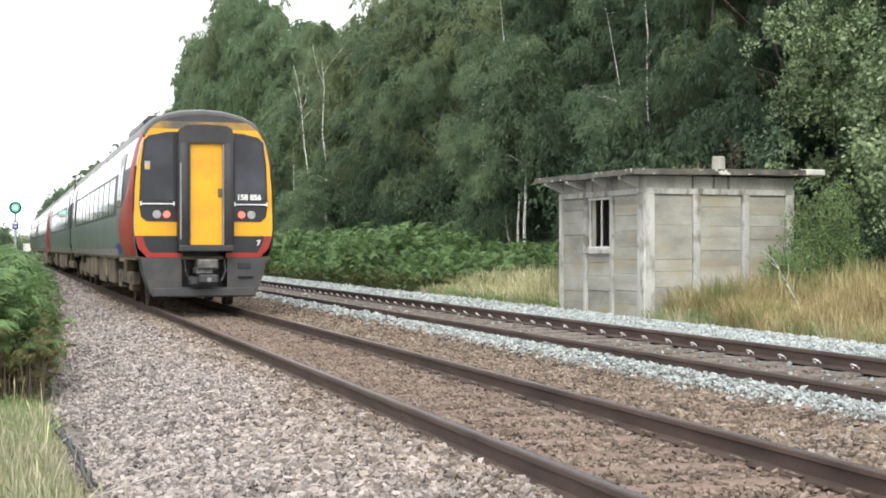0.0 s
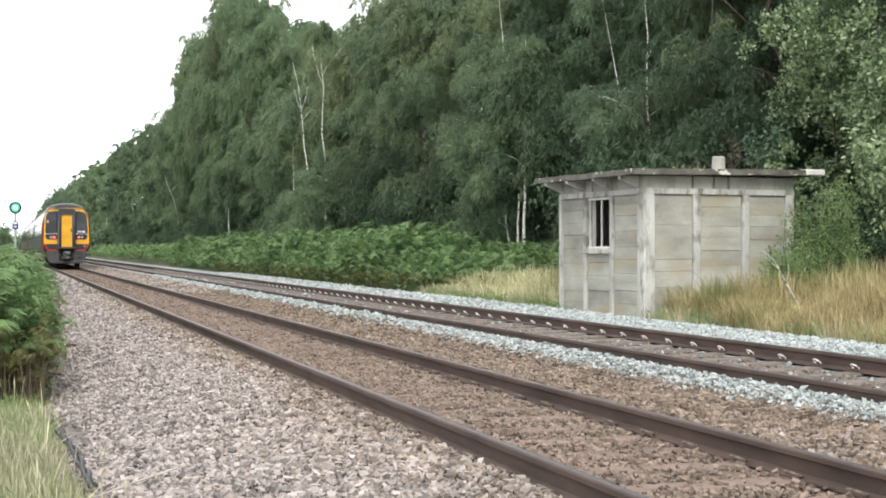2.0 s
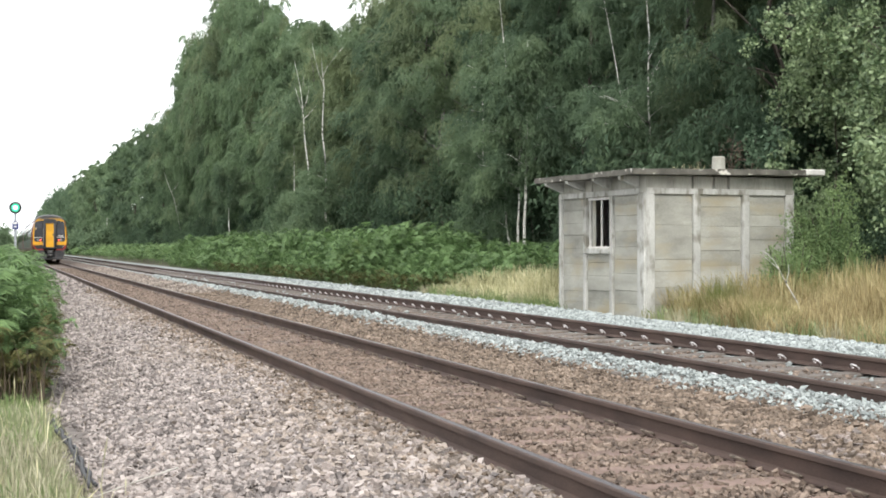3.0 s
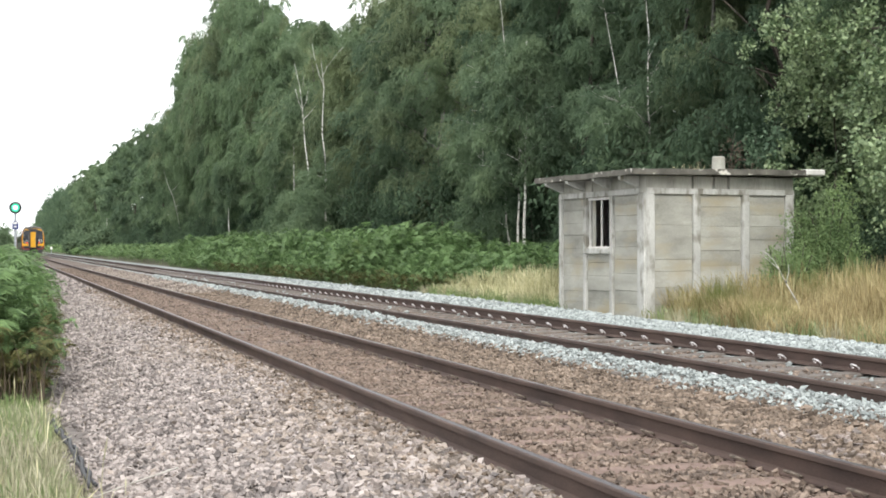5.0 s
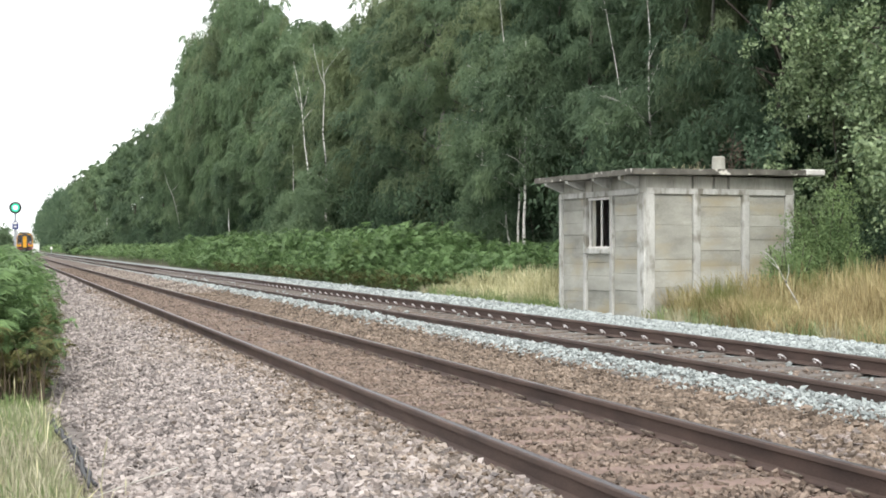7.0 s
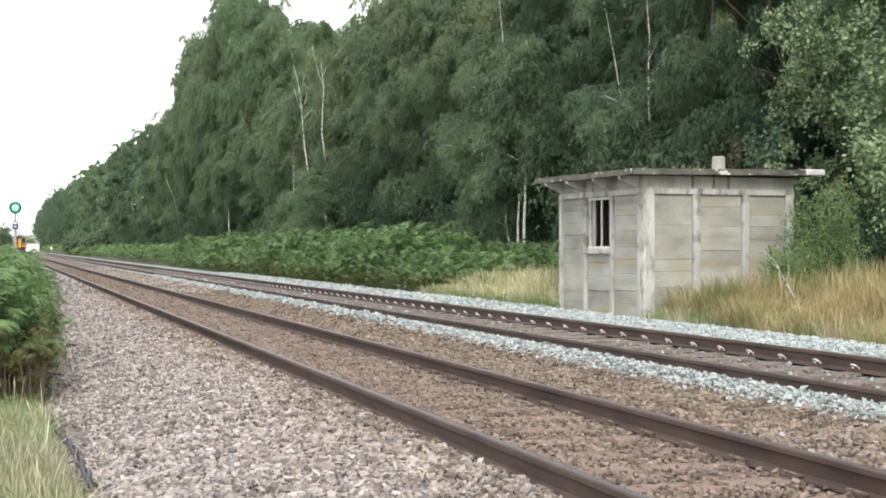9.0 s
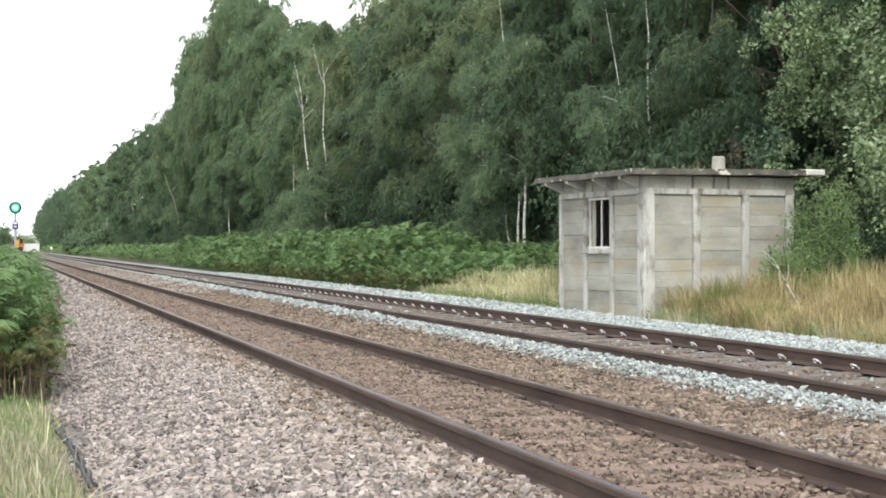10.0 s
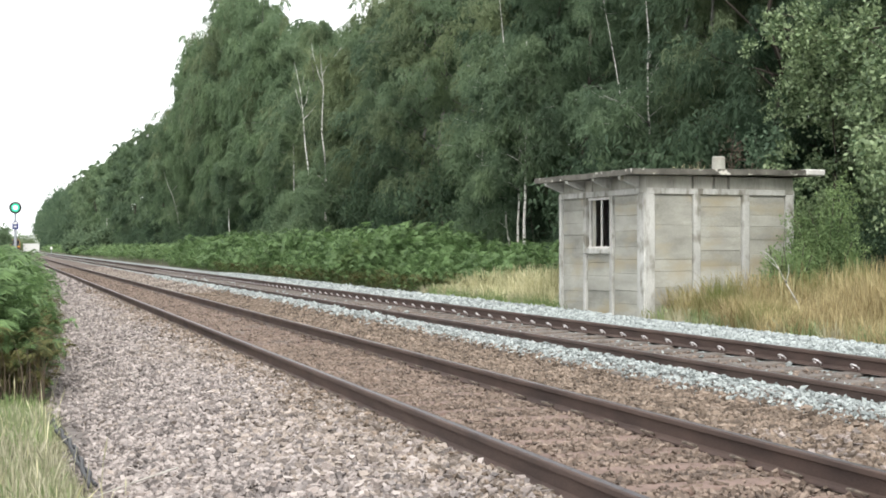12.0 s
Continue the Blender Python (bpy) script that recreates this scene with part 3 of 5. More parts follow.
def lineside_hut():
    hut = empty("lineside_hut", "weathered grey concrete panel hut beside the railway", "hut", m=HUT)
    # local x runs away from the track, local y along it
    gable_posts = ((0.0, 0.17), (0.965, 1.115), (2.0, 2.16), (2.95, HUT_WIDE))
    gable_joints = ((0.3, 0.6, 0.89, 1.1, 1.72), (0.28, 0.62, 0.98, 1.26, 1.5, 1.70, 2.05), (0.3, 0.55, 0.9, 1.2, 1.45, 1.70, 1.91))
    long_joints = ((0.26, 0.47, 0.76, 0.99, 1.3, 1.56, 1.79, 2.03), (0.24, 0.5, 0.78, 1.03), (0.29, 0.53, 0.84, 1.1, 1.33, 1.62, 1.9, 2.1))
    hut_wall(hut, HUT_WIDE, pose(0, 0, 0), gable_posts, gable_joints, beams=((0.0, 0.301), (0.311, 0.444), (0.458, 0.539), (0.557, 1.0)))
    hut_wall(hut, HUT_LONG, pose(0, HUT_LONG, 0, 0, 0, -90), ((0.0, 0.11), (1.03, 1.145), (2.08, 2.195), (3.10, HUT_LONG)), long_joints, True)
    hut_wall(hut, HUT_WIDE, pose(HUT_WIDE, HUT_LONG, 0, 0, 0, 180), gable_posts, gable_joints)
    hut_wall(hut, HUT_LONG, pose(HUT_WIDE, 0, 0, 0, 0, 90), ((0.0, 0.15), (1.08, 1.2), (2.14, 2.26), (3.21, HUT_LONG)), long_joints)
    part("floor_slab", boxes((-0.03, HUT_WIDE + 0.03, -0.03, HUT_LONG + 0.03, -0.12, 0.0)), M_CONCRETE, hut)
    top = HUT_WALL + 0.31
    slab = bmesh.new()
    bmesh.ops.create_grid(slab, x_segments=24, y_segments=24, size=0.5)
    bmesh.ops.transform(slab, verts=slab.verts, matrix=Matrix.Translation((HUT_WIDE / 2 + 0.03, HUT_LONG / 2, 0)) @ Matrix.Diagonal((HUT_WIDE + 0.92, HUT_LONG + 0.62, 1, 1)))
    ext = bmesh.ops.extrude_face_region(slab, geom=slab.faces[:])
    for v in [g for g in ext["geom"] if isinstance(g, bmesh.types.BMVert)]:
        v.co.z += 0.10
    for v in slab.verts:
        v.co += Vector((0, 0, top + 0.012 * v.co.x)) + 0.012 * noise.noise_vector(v.co * 3.0)
    bmesh.ops.recalc_face_normals(slab, faces=slab.faces)
    part("roof", slab, M_CONCRETE_ROOF, hut, "thin concrete roof slab with lichen and worn edges")
    part("roof_corner", boxes((HUT_WIDE + 0.07, HUT_WIDE + 0.5, -0.325, -0.1, top + 0.04, top + 0.155), bevel=0.02), M_FRAME_WHITE, hut, "whitewashed patch on the roof corner")
    part("room_floor", boxes((0.2, HUT_WIDE - 0.2, 0.2, HUT_LONG - 0.2, 0.0, 0.02)), M_DARK, hut)
    for y in (0.25, 1.25, 2.3, HUT_LONG - 0.15):
        bm = bmesh.new()
        prism(bm, [(-0.40, top - 0.005), (-0.01, top - 0.005), (-0.01, top - 0.22), (-0.05, top - 0.2), (-0.40, top - 0.06)], y - 0.045, y + 0.045)
        part("bracket", bm, M_CONCRETE_POST, hut, "concrete eaves bracket")
    pot = bmesh.new()
    tube(pot, [(2.0, 0.75, top + 0.08), (2.0, 0.75, top + 0.25), (2.0, 0.75, top + 0.40), (2.0, 0.75, top + 0.425)], [0.132, 0.126, 0.12, 0.10], 10)
    part("chimney", pot, M_CONCRETE, hut, "short concrete chimney pot")
    return hut


# ---- signal ----
def signal():
    s = empty("railway_signal", "grey signal post with a lit green aspect", "signal", m=pose(-2.72, 95.0, -0.42))
    bm = bmesh.new()
    cylinder(bm, (0, 0, 0), (0, 0, 3.95), 0.085, 12)
    part("post", bm, M_GALV, s, "slim galvanised post")
    part("base", boxes((-0.22, 0.22, -0.22, 0.22, -0.1, 0.1), bevel=0.02), M_CONCRETE_POST, s, "concrete footing")
    bm = bmesh.new()
    cylinder(bm, (0, -0.10, 4.22), (0, 0.14, 4.22), 0.40, 28)
    head = part("signal_head", bm, M_BLACK, s, "round black signal head")
    bm = bmesh.new()
    cylinder(bm, (0, -0.125, 4.22), (0, -0.102, 4.22), 0.27, 24)
    part("lens", bm, M_GREEN_LAMP, head, "glowing green lens")
    bm = bmesh.new()
    cylinder(bm, (0, -0.135, 4.22), (0, -0.124, 4.22), 0.15, 20)
    part("lamp_core", bm, M_GREEN_CORE, head, "bright centre of the green aspect")
    plate = part("identity_plate", boxes((-0.2, 0.2, -0.13, -0.1, 2.78, 3.32), bevel=0.02), M_BLUE, s, "dark blue plate under a white one")
    part("bar", boxes((-0.14, 0.14, -0.14, -0.131, 3.14, 3.28)), M_WHITE, plate)
    part("bar", boxes((-0.1, 0.1, -0.14, -0.131, 2.92, 3.02)), M_WHITE, plate)
    return s

# ---- plants ----
def leaf_quads(pos, axis, side, length, width):
    """Kite-shaped leaves: base, two sides and a tip each."""
    L, W = length[:, None], width[:, None]
    v = np.stack([pos, pos + axis * L * 0.45 + side * W * 0.5, pos + axis * L, pos + axis * L * 0.45 - side * W * 0.5], 1)
    return v.reshape(-1, 3), np.arange(len(pos) * 4).reshape(-1, 4)


def leaf_tris(pos, axis, side, length, width):
    """Tapering leaves: a broad end and a tip each."""
    L, W = length[:, None], width[:, None]
    v = np.stack([pos - side * W * 0.5, pos + side * W * 0.5, pos + axis * L], 1)
    return v.reshape(-1, 3), np.arange(len(pos) * 3).reshape(-1, 3)


def unit(v):
    return v / np.maximum(np.linalg.norm(v, axis=-1, keepdims=True), 1e-6)


def crown_leaves(rng, tips, per_tip, hang, leaf, droop, spread, aspect=0.62, kite=False):
    """Leaves along strands that hang from the branch points tips (n, 3)."""
    n = len(tips)
    t = rng.uniform(0, 1, (n, per_tip, 1))
    sway = rng.normal(0, spread, (n, 1, 3)) * np.array([1, 1, 0.3])
    length = rng.uniform(0.4, 1.0, (n, 1, 1)) * hang
    pos = tips[:, None, :] + sway * np.sqrt(t) + np.array([0, 0, -1.0]) * length * t ** 1.3 + rng.normal(0, leaf * 0.9, (n, per_tip, 3))
    pos = pos.reshape(-1, 3)
    m = len(pos)
    axis = unit(rng.normal(0, 1, (m, 3)) + np.array([0, 0, -droop]))
    side = unit(np.cross(axis, rng.normal(0, 1, (m, 3))))
    size = leaf * rng.uniform(0.7, 1.35, m)
    return (leaf_quads if kite else leaf_tris)(pos, axis, side, size, size * aspect)


def tuft_leaves(rng, hubs, strands, per_strand, reach, fall, leaf, aspect, out):
    """Fine drooping sprays: strands that leave each hub outward, arch over and hang, with slim leaves along them."""
    n = len(hubs)
    a = rng.uniform(0, 2 * np.pi, (n, strands))
    lift = rng.uniform(-0.1, 0.75, (n, strands))
    way = np.stack([np.cos(a), np.sin(a), lift], -1) + 0.7 * out[:, None, :]
    size = (rng.uniform(0.6, 1.2, (n, 1)) * rng.uniform(0.55, 1.1, (n, strands)))[..., None, None]
    s = np.sqrt(rng.uniform(0.02, 1, (n, strands, per_strand, 1)))
    drop = np.array([0, 0, -1.0])
    pos = hubs[:, None, None, :] + size * (way[:, :, None, :] * reach * s + drop * fall * s ** 2.2)
    pos = pos + rng.normal(0, 0.045, pos.shape)
    axis = way[:, :, None, :] * reach * 0.8 + drop * fall * 2.0 * s ** 1.2 + rng.normal(0, 0.42, pos.shape)
    pos, axis = pos.reshape(-1, 3), unit(axis.reshape(-1, 3))
    side = unit(np.cross(axis, rng.normal(0, 1, axis.shape) + np.array([0, 0, 0.8])))
    length = leaf * rng.uniform(0.6, 1.4, len(pos))
    return leaf_tris(pos, axis, side, length, length * aspect)


def tree_meshes(name, seed, height, radius, limbs, points, per_tip, leaf, hang, bark, leaf_material, low=0.12, trunk_r=0.11, lean=(0, 0), droop=1.0, peak=0.45, spread=0.28, sparse=0.0, aspect=0.62, bare=None, wander=0.012, inner=0.04, kite=False, tufts=None, forks=()):
    """Trunk and crown meshes of one tree: bent trunk, rising then drooping limbs, hanging leaf strands.
    tufts: strands, leaves a strand, reach; then the points along the limbs are hubs of drooping sprays.
    forks: bare branches (height share, steps of way to its tip)."""
    rng = np.random.default_rng(seed)
    trunk_t = np.linspace(0, 1, 12)
    bend = np.cumsum(rng.normal(0, wander, (12, 2)), 0) * height
    tx = np.stack([bend[:, 0] + lean[0] * trunk_t ** 1.5, bend[:, 1] + lean[1] * trunk_t ** 1.5, trunk_t * height * 0.96], 1)
    tx[:, :2] -= tx[0, :2]
    bm = bmesh.new()
    tube(bm, tx, [trunk_r * (1 - 0.86 * t) for t in trunk_t], 8)
    for share, *steps in forks:
        line = [np.array([np.interp(share, trunk_t, tx[:, k]) for k in range(3)])]
        for step in steps:
            line.append(line[-1] + np.array(step))
        tube(bm, line, np.linspace(trunk_r * 0.36, 0.008, len(line)), 5)
    tips, outs = [], []
    for _ in range(limbs):
        h = rng.uniform(low, 0.98) if sparse == 0 else rng.uniform(sparse, 0.98)
        if bare and bare[0] < h < bare[1] + 0.06:
            h = rng.uniform(bare[1] + 0.06, 1.0) if rng.uniform() < 0.5 or bare[0] < 0.1 else rng.uniform(0.1, bare[0])
        p0 = np.array([np.interp(h, trunk_t, tx[:, k]) for k in range(3)])
        reach = radius * (np.clip((h - low * 0.5) / peak, 0.3, 1) if h < peak else np.clip((1.04 - h) / (1.04 - peak), 0, 1) ** 0.75) * rng.uniform(0.55, 1.1)
        a = rng.uniform(0, 2 * np.pi)
        out_dir = np.array([math.cos(a), math.sin(a), 0])
        rise = rng.uniform(0.15, 0.7) * reach
        s = np.linspace(0, 1, 7)
        limb = p0 + out_dir * reach * s[:, None] + np.array([0, 0, 1.0]) * (rise * (s * 1.7 - s * s * 0.9))[:, None] + rng.normal(0, 0.06, (7, 3)) * s[:, None] * reach
        r0 = trunk_r * 0.42 * (1 - 0.7 * h)
        tube(bm, limb[::2], [max(r0 * (1 - 0.85 * q), 0.006) for q in s[::2]], 4)
        q = np.sqrt(rng.uniform(inner, 1.0, points))
        pts = np.stack([np.interp(q, s, limb[:, k]) for k in range(3)], 1)
        tips.append(pts + rng.normal(0, (0.16 if tufts is None else 0.26) * radius * 0.5, (points, 3)))
        outs.append(np.tile(out_dir, (points, 1)))
    trunk = bpy.data.meshes.new("trunk")
    for f in bm.faces:
        f.smooth = True
    bm.to_mesh(trunk)
    bm.free()
    trunk.materials.append(bark)
    if tufts is None:
        v, f = crown_leaves(rng, np.concatenate(tips), per_tip, hang, leaf, droop, spread, aspect, kite)
    else:
        v, f = tuft_leaves(rng, np.concatenate(tips), tufts[0], tufts[1], tufts[2], hang, leaf, aspect, np.concatenate(outs))
    v[:, 2] = np.maximum(v[:, 2], 0.05)
    return trunk, mesh_np("crown", v, f, (leaf_material,))


SWAY = []


def plant_tree(name, meshes, label, category, group, m, scale=1.0, wide=1.0, sway=0.0):
    t = empty(name, label, category, group, m @ Matrix.Diagonal((scale * wide, scale * wide, scale, 1)))
    SWAY.append((t, m, sway))
    for nm, me in zip(("trunk", "crown"), meshes):
        o = new(nm, me)
        o.parent = t
    return t


def wood_height(y):
    """Height of the wood's edge along the line."""
    return float(np.interp(y, (20, 40, 60, 66, 71, 75, 82, 86, 92, 97, 110, 128, 138, 150, 162, 220, 300, 450, 700), (13.5, 13.5, 15.0, 16.8, 16.2, 13.2, 12.8, 14.6, 18.4, 20.6, 24.4, 23.8, 21.4, 17.4, 16.0, 17.2, 17.8, 19.2, 20.5)))


def woodland():
    rng = random.Random(8)
    # Some of these birches get darker leaves and bark as painted shade.
    near = [tree_meshes("birch", 20 + i, 12.8, 3.3, 34, 10, 0, 0.16, 0.75, (M_BARK, M_BARK, M_BARK_GREY, M_BARK_GREY)[i], (M_LEAF_WOOD_SHADE, M_LEAF_WOOD_SHADE, M_LEAF_OLIVE, M_LEAF)[i], low=0.04, aspect=0.24, inner=0.06, lean=(rng.uniform(-1, 1), rng.uniform(-1, 1)), tufts=(15, 12, 0.45)) for i in range(4)]
    mid = [tree_meshes("birch", 30 + i, 12.5, 3.2, 34, 10, 0, 0.21, 0.75, (M_BARK_GREY, M_BARK_GREY, M_BARK_GREY, M_BARK)[i], (M_LEAF, M_LEAF_OLIVE, M_LEAF_SUNLIT, M_LEAF_WOOD_SHADE)[i], low=0.04, aspect=0.26, inner=0.06, tufts=(13, 9, 0.46)) for i in range(4)]
    # Far trees take the bluish dark leaves as painted distance haze.
    far = [tree_meshes("birch", 40 + i, 13.0, 3.8, 22, 11, 8, 0.6, 1.7, M_BARK, M_LEAF_WOOD_SHADE, low=0.04, spread=0.4, droop=1.5, aspect=0.5) for i in range(2)]
    mid_far = [tree_meshes("birch", 50 + i, 12.3, 3.4, 32, 8, 0, 0.36, 0.7, M_BARK, (M_LEAF, M_LEAF_SUNLIT)[i], low=0.04, aspect=0.34, inner=0.06, tufts=(10, 5, 0.5)) for i in range(2)]
    y = 24.0
    k = 0
    while y < 62:
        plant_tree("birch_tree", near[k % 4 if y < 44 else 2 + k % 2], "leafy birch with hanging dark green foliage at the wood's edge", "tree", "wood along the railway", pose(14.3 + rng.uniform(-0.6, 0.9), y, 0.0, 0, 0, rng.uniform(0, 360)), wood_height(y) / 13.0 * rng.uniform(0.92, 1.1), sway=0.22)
        y += rng.uniform(3.2, 4.4)
        k += 1
    while y < 150:
        # Beyond 84 m most trees take the leaf copy with painted sunlight.
        plant_tree("birch_tree", mid[(0, 1, 0, 1)[k % 4] if y < 84 else (2, 2, 1, 2)[k % 4]], "leafy birch with hanging dark green foliage at the wood's edge", "tree", "wood along the railway", pose(14.6 + rng.uniform(-0.6, 1.2), y, 0.0, 0, 0, rng.uniform(0, 360)), wood_height(y) / 13.0 * rng.uniform(0.9, 1.06), min(1.0, 15.5 / wood_height(y)))
        y += rng.uniform(3.4, 4.8)
        k += 1
    while y < 760:
        plant_tree("birch_tree", (mid_far if y < 330 else far)[k % 2], "distant leafy tree of the wood's edge", "tree", "wood along the railway", pose(15.0 + rng.uniform(-1, 2.0) - min(2.0, y / 300) + max(0.0, y - 400) / 90, y, 0.0, 0, 0, rng.uniform(0, 360)), wood_height(y) / 13.0 * rng.uniform(0.85, 1.08))
        y += rng.uniform(4.5, 7) * (1 + y / 500)
        k += 1
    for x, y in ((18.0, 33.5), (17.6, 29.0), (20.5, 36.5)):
        plant_tree("birch_tree", mid[3], "tall birch behind the hut with shade painted into its leaves", "tree", "wood along the railway", pose(x, y, 0.1, 0, 0, 40 * y), 1.12)
    for row, x0 in enumerate((18.5, 23.5)):
        y = 22.0 + row * 5
        while y < 170:
            plant_tree("birch_tree", mid_far[k % 2], "shaded tree inside the wood", "tree", "wood along the railway", pose(x0 + rng.uniform(-1.2, 1.2), y, 0.1, 0, 0, rng.uniform(0, 360)), wood_height(y) * (0.93 if y < 70 else 0.82) / 13.0 * rng.uniform(0.9, 1.08), 1.05)
            y += rng.uniform(4.2, 5.8)
            k += 1


def frond_shapes(rng, pairs, count, stalk, rise=0.86, full=1.0):
    """Bracken fronds: an arching stalk with tapering pairs of leaflets."""
    shapes = []
    for k in range(count):
        t = np.linspace(0.22, 1, pairs)
        arch = rng.uniform(0.45, 0.75)
        stem = np.stack([t * arch + 0.12 * t ** 3, np.zeros(pairs), stalk * (0.12 + 0.88 * (k / (count - 1)) ** 0.6) + rise * np.sin(np.minimum(t * 1.55, 1.9)) - 0.25 * t ** 4], 1)
        tang = unit(np.gradient(stem, axis=0))
        pos, axis, length = [], [], []
        for s in (-1, 1):
            a = unit(tang * 0.55 + np.array([0, s, 0]) + rng.normal(0, 0.12, (pairs, 3)) + np.array([0, 0, -0.12]))
            pos.append(stem)
            axis.append(a)
            length.append(0.36 * np.sin(np.pi * np.clip(1.08 - t, 0, 1) ** 0.75) * rng.uniform(0.85, 1.15, pairs) + 0.04)
        pos, axis, length = np.concatenate(pos), np.concatenate(axis), np.concatenate(length)
        side = unit(np.cross(axis, np.tile(np.array([[0.3, 0, 1.0]]), (len(axis), 1))))
        v, f = leaf_tris(pos, axis, side, length, np.full(len(pos), full * 0.6 / pairs + 0.010))
        st = np.stack([stem[0] * np.array([0, 1, 0]), stem[pairs // 2], stem[pairs // 2] + np.array([0, 0.012, 0]), stem[0] * np.array([0, 1, 0]) + np.array([0, 0.012, 0])])
        shapes.append((np.concatenate([v, st]), np.concatenate([f, [[len(v), len(v) + 1, len(v) + 2], [len(v), len(v) + 2, len(v) + 3]]])))
    return shapes


def fern_bank(name, label, seed, x, y, size, pairs, stalk=0.5, base=0.0, material=None, rise=0.86, full=1.0):
    rng = np.random.default_rng(seed)
    n = len(x)
    pos = np.stack([x, y, ground_z(x) - 0.02 + base], 1)
    v, f = scatter(frond_shapes(rng, pairs, 8, stalk, rise, full), rng, pos, size, turns(rng, n, 0.22))
    return tagged(new(name, mesh_np(name, v, f, (material or M_FERN,))), label, "bracken", kind="stuff")


def bracken():
    rng = np.random.default_rng(51)
    n = 7600
    y = 14.9 + 46 * rng.uniform(0, 1, n) ** 1.7
    edge = -3.28 + 0.42 * np.clip((y - 16) / 14, 0, 1.2) + 0.22 * np.clip((y - 22) / 10, 0, 1) + 0.12 * np.sin(y * 0.9)
    x = edge - rng.uniform(0, 1, n) ** 1.2 * 2.0
    size = (0.24 + 0.25 * np.clip((edge - x) / 0.7, 0, 1)) * rng.uniform(0.75, 1.1, n)
    fern_bank("bracken", "dense green bracken bank beside the ballast", 52, x, y, size, 12, 2.7, rise=0.55, full=1.7)
    n = 2600
    y = 45 + 150 * rng.uniform(0, 1, n) ** 1.5
    x = -2.85 + 0.12 * np.sin(y * 0.4) - rng.uniform(0, 1, n) * 2.2
    size = (0.24 + 0.32 * np.clip((-2.85 - x) / 1.0, 0, 1)) * rng.uniform(0.8, 1.1, n)
    fern_bank("bracken", "distant green bracken along the cess", 56, x, y, size, 7, 2.0)
    n = 2800
    y = 14.6 + 12 * rng.uniform(0, 1, n) ** 1.6
    x = -3.19 + 0.42 * np.clip((y - 16) / 14, 0, 1.2) - rng.uniform(0, 1, n) * np.interp(y, (14.6, 16.5), (1.3, 0.5))
    fern_bank("bracken", "yellowing old bracken at the foot of the green bank", 55, x, y, rng.uniform(0.16, 0.33, n), 11, 1.9, material=M_FERN_OLD)
    n = 13500
    y = 27 + 70 * rng.uniform(0, 1, n) ** 1.25
    front = np.interp(y, (27, 29.5, 33, 42, 100), (9.4, 8.6, 7.5, 7.25, 7.2)) + 0.18 * np.sin(y * 0.8)
    x = front + rng.uniform(0, 1, n) ** 0.95 * np.minimum(13.6 - front, 4.6)
    hump = 1.29 + 0.15 * np.sin(y * 0.42 + 1.2) + 0.10 * np.sin(y * 1.3 + x) + 0.16 * np.exp(-((y - 46) / 6) ** 2)
    size = (0.26 + 0.25 * np.clip((x - front) / 1.2, 0, 1)) * rng.uniform(0.78, 1.12, n) * hump * np.interp(y, (27, 34, 45, 54), (0.62, 0.7, 0.86, 1.0))
    fern_bank("bracken", "dense green bracken bank below the wood", 53, x, y, size, 11, 1.95, full=1.6)
    n = 900
    y = 29 + 45 * rng.uniform(0, 1, n) ** 1.4
    x = np.interp(y, (27, 29.5, 33, 42, 100), (9.3, 8.5, 7.4, 7.15, 7.1)) + rng.uniform(0, 1, n) * 0.5
    fern_bank("bracken", "yellowing bracken at the foot of the bank by the far track", 57, x, y, rng.uniform(0.2, 0.36, n), 9, 1.2, material=M_FERN_OLD)
    n = 2600
    y = 97 + 330 * rng.uniform(0, 1, n) ** 1.6
    x = 7.4 + rng.uniform(0, 1, n) * 5.5
    size = (0.6 + 0.55 * np.clip((x - 7.4) / 1.4, 0, 1)) * rng.uniform(0.8, 1.15, n) * (1 + (y - 97) / 900)
    fern_bank("bracken", "distant green bracken bank below the wood", 54, x, y, size, 5)


def blades(name, label, seed, x, y, height, material, width=0.008, lean=0.25, heads=0.5, foot=None):
    """Grass: bent two-piece blades, some with a seed head."""
    rng = np.random.default_rng(seed)
    n = len(x)
    base = np.stack([x, y, ground_z(x) - 0.02 if foot is None else foot], 1)
    a = rng.uniform(0, 2 * np.pi, n)
    d = np.stack([np.cos(a), np.sin(a), np.zeros(n)], 1) * (np.abs(rng.normal(0, lean, n)) * height)[:, None]
    up = np.array([0, 0, 1.0])
    face = rng.uniform(0, np.pi, n)
    s = np.stack([np.cos(face), np.sin(face), np.zeros(n)], 1) * (width * rng.uniform(0.7, 1.3, n))[:, None]
    mid = base + d * 0.35 + up * (height * 0.55)[:, None]
    top = base + d + up * (height * (1 - 0.15 * np.linalg.norm(d, axis=1) / height))[:, None]
    head = (rng.uniform(0, 1, n) < heads)[:, None]
    neck = mid + (top - mid) * 0.55
    wide = np.where(head, 1.6, 0.45)
    v = np.stack([base - s, base + s, mid + s * 0.8, mid - s * 0.8, neck + s * wide, neck - s * wide, top + s * 0.1, top - s * 0.1], 1).reshape(-1, 3)
    k = (np.arange(n) * 8)[:, None]
    f = np.concatenate([k + [0, 1, 2, 3], k + [3, 2, 4, 5], k + [5, 4, 6, 7]])
    return tagged(new(name, mesh_np(name, v, f, (material,))), label, "grass", kind="stuff")


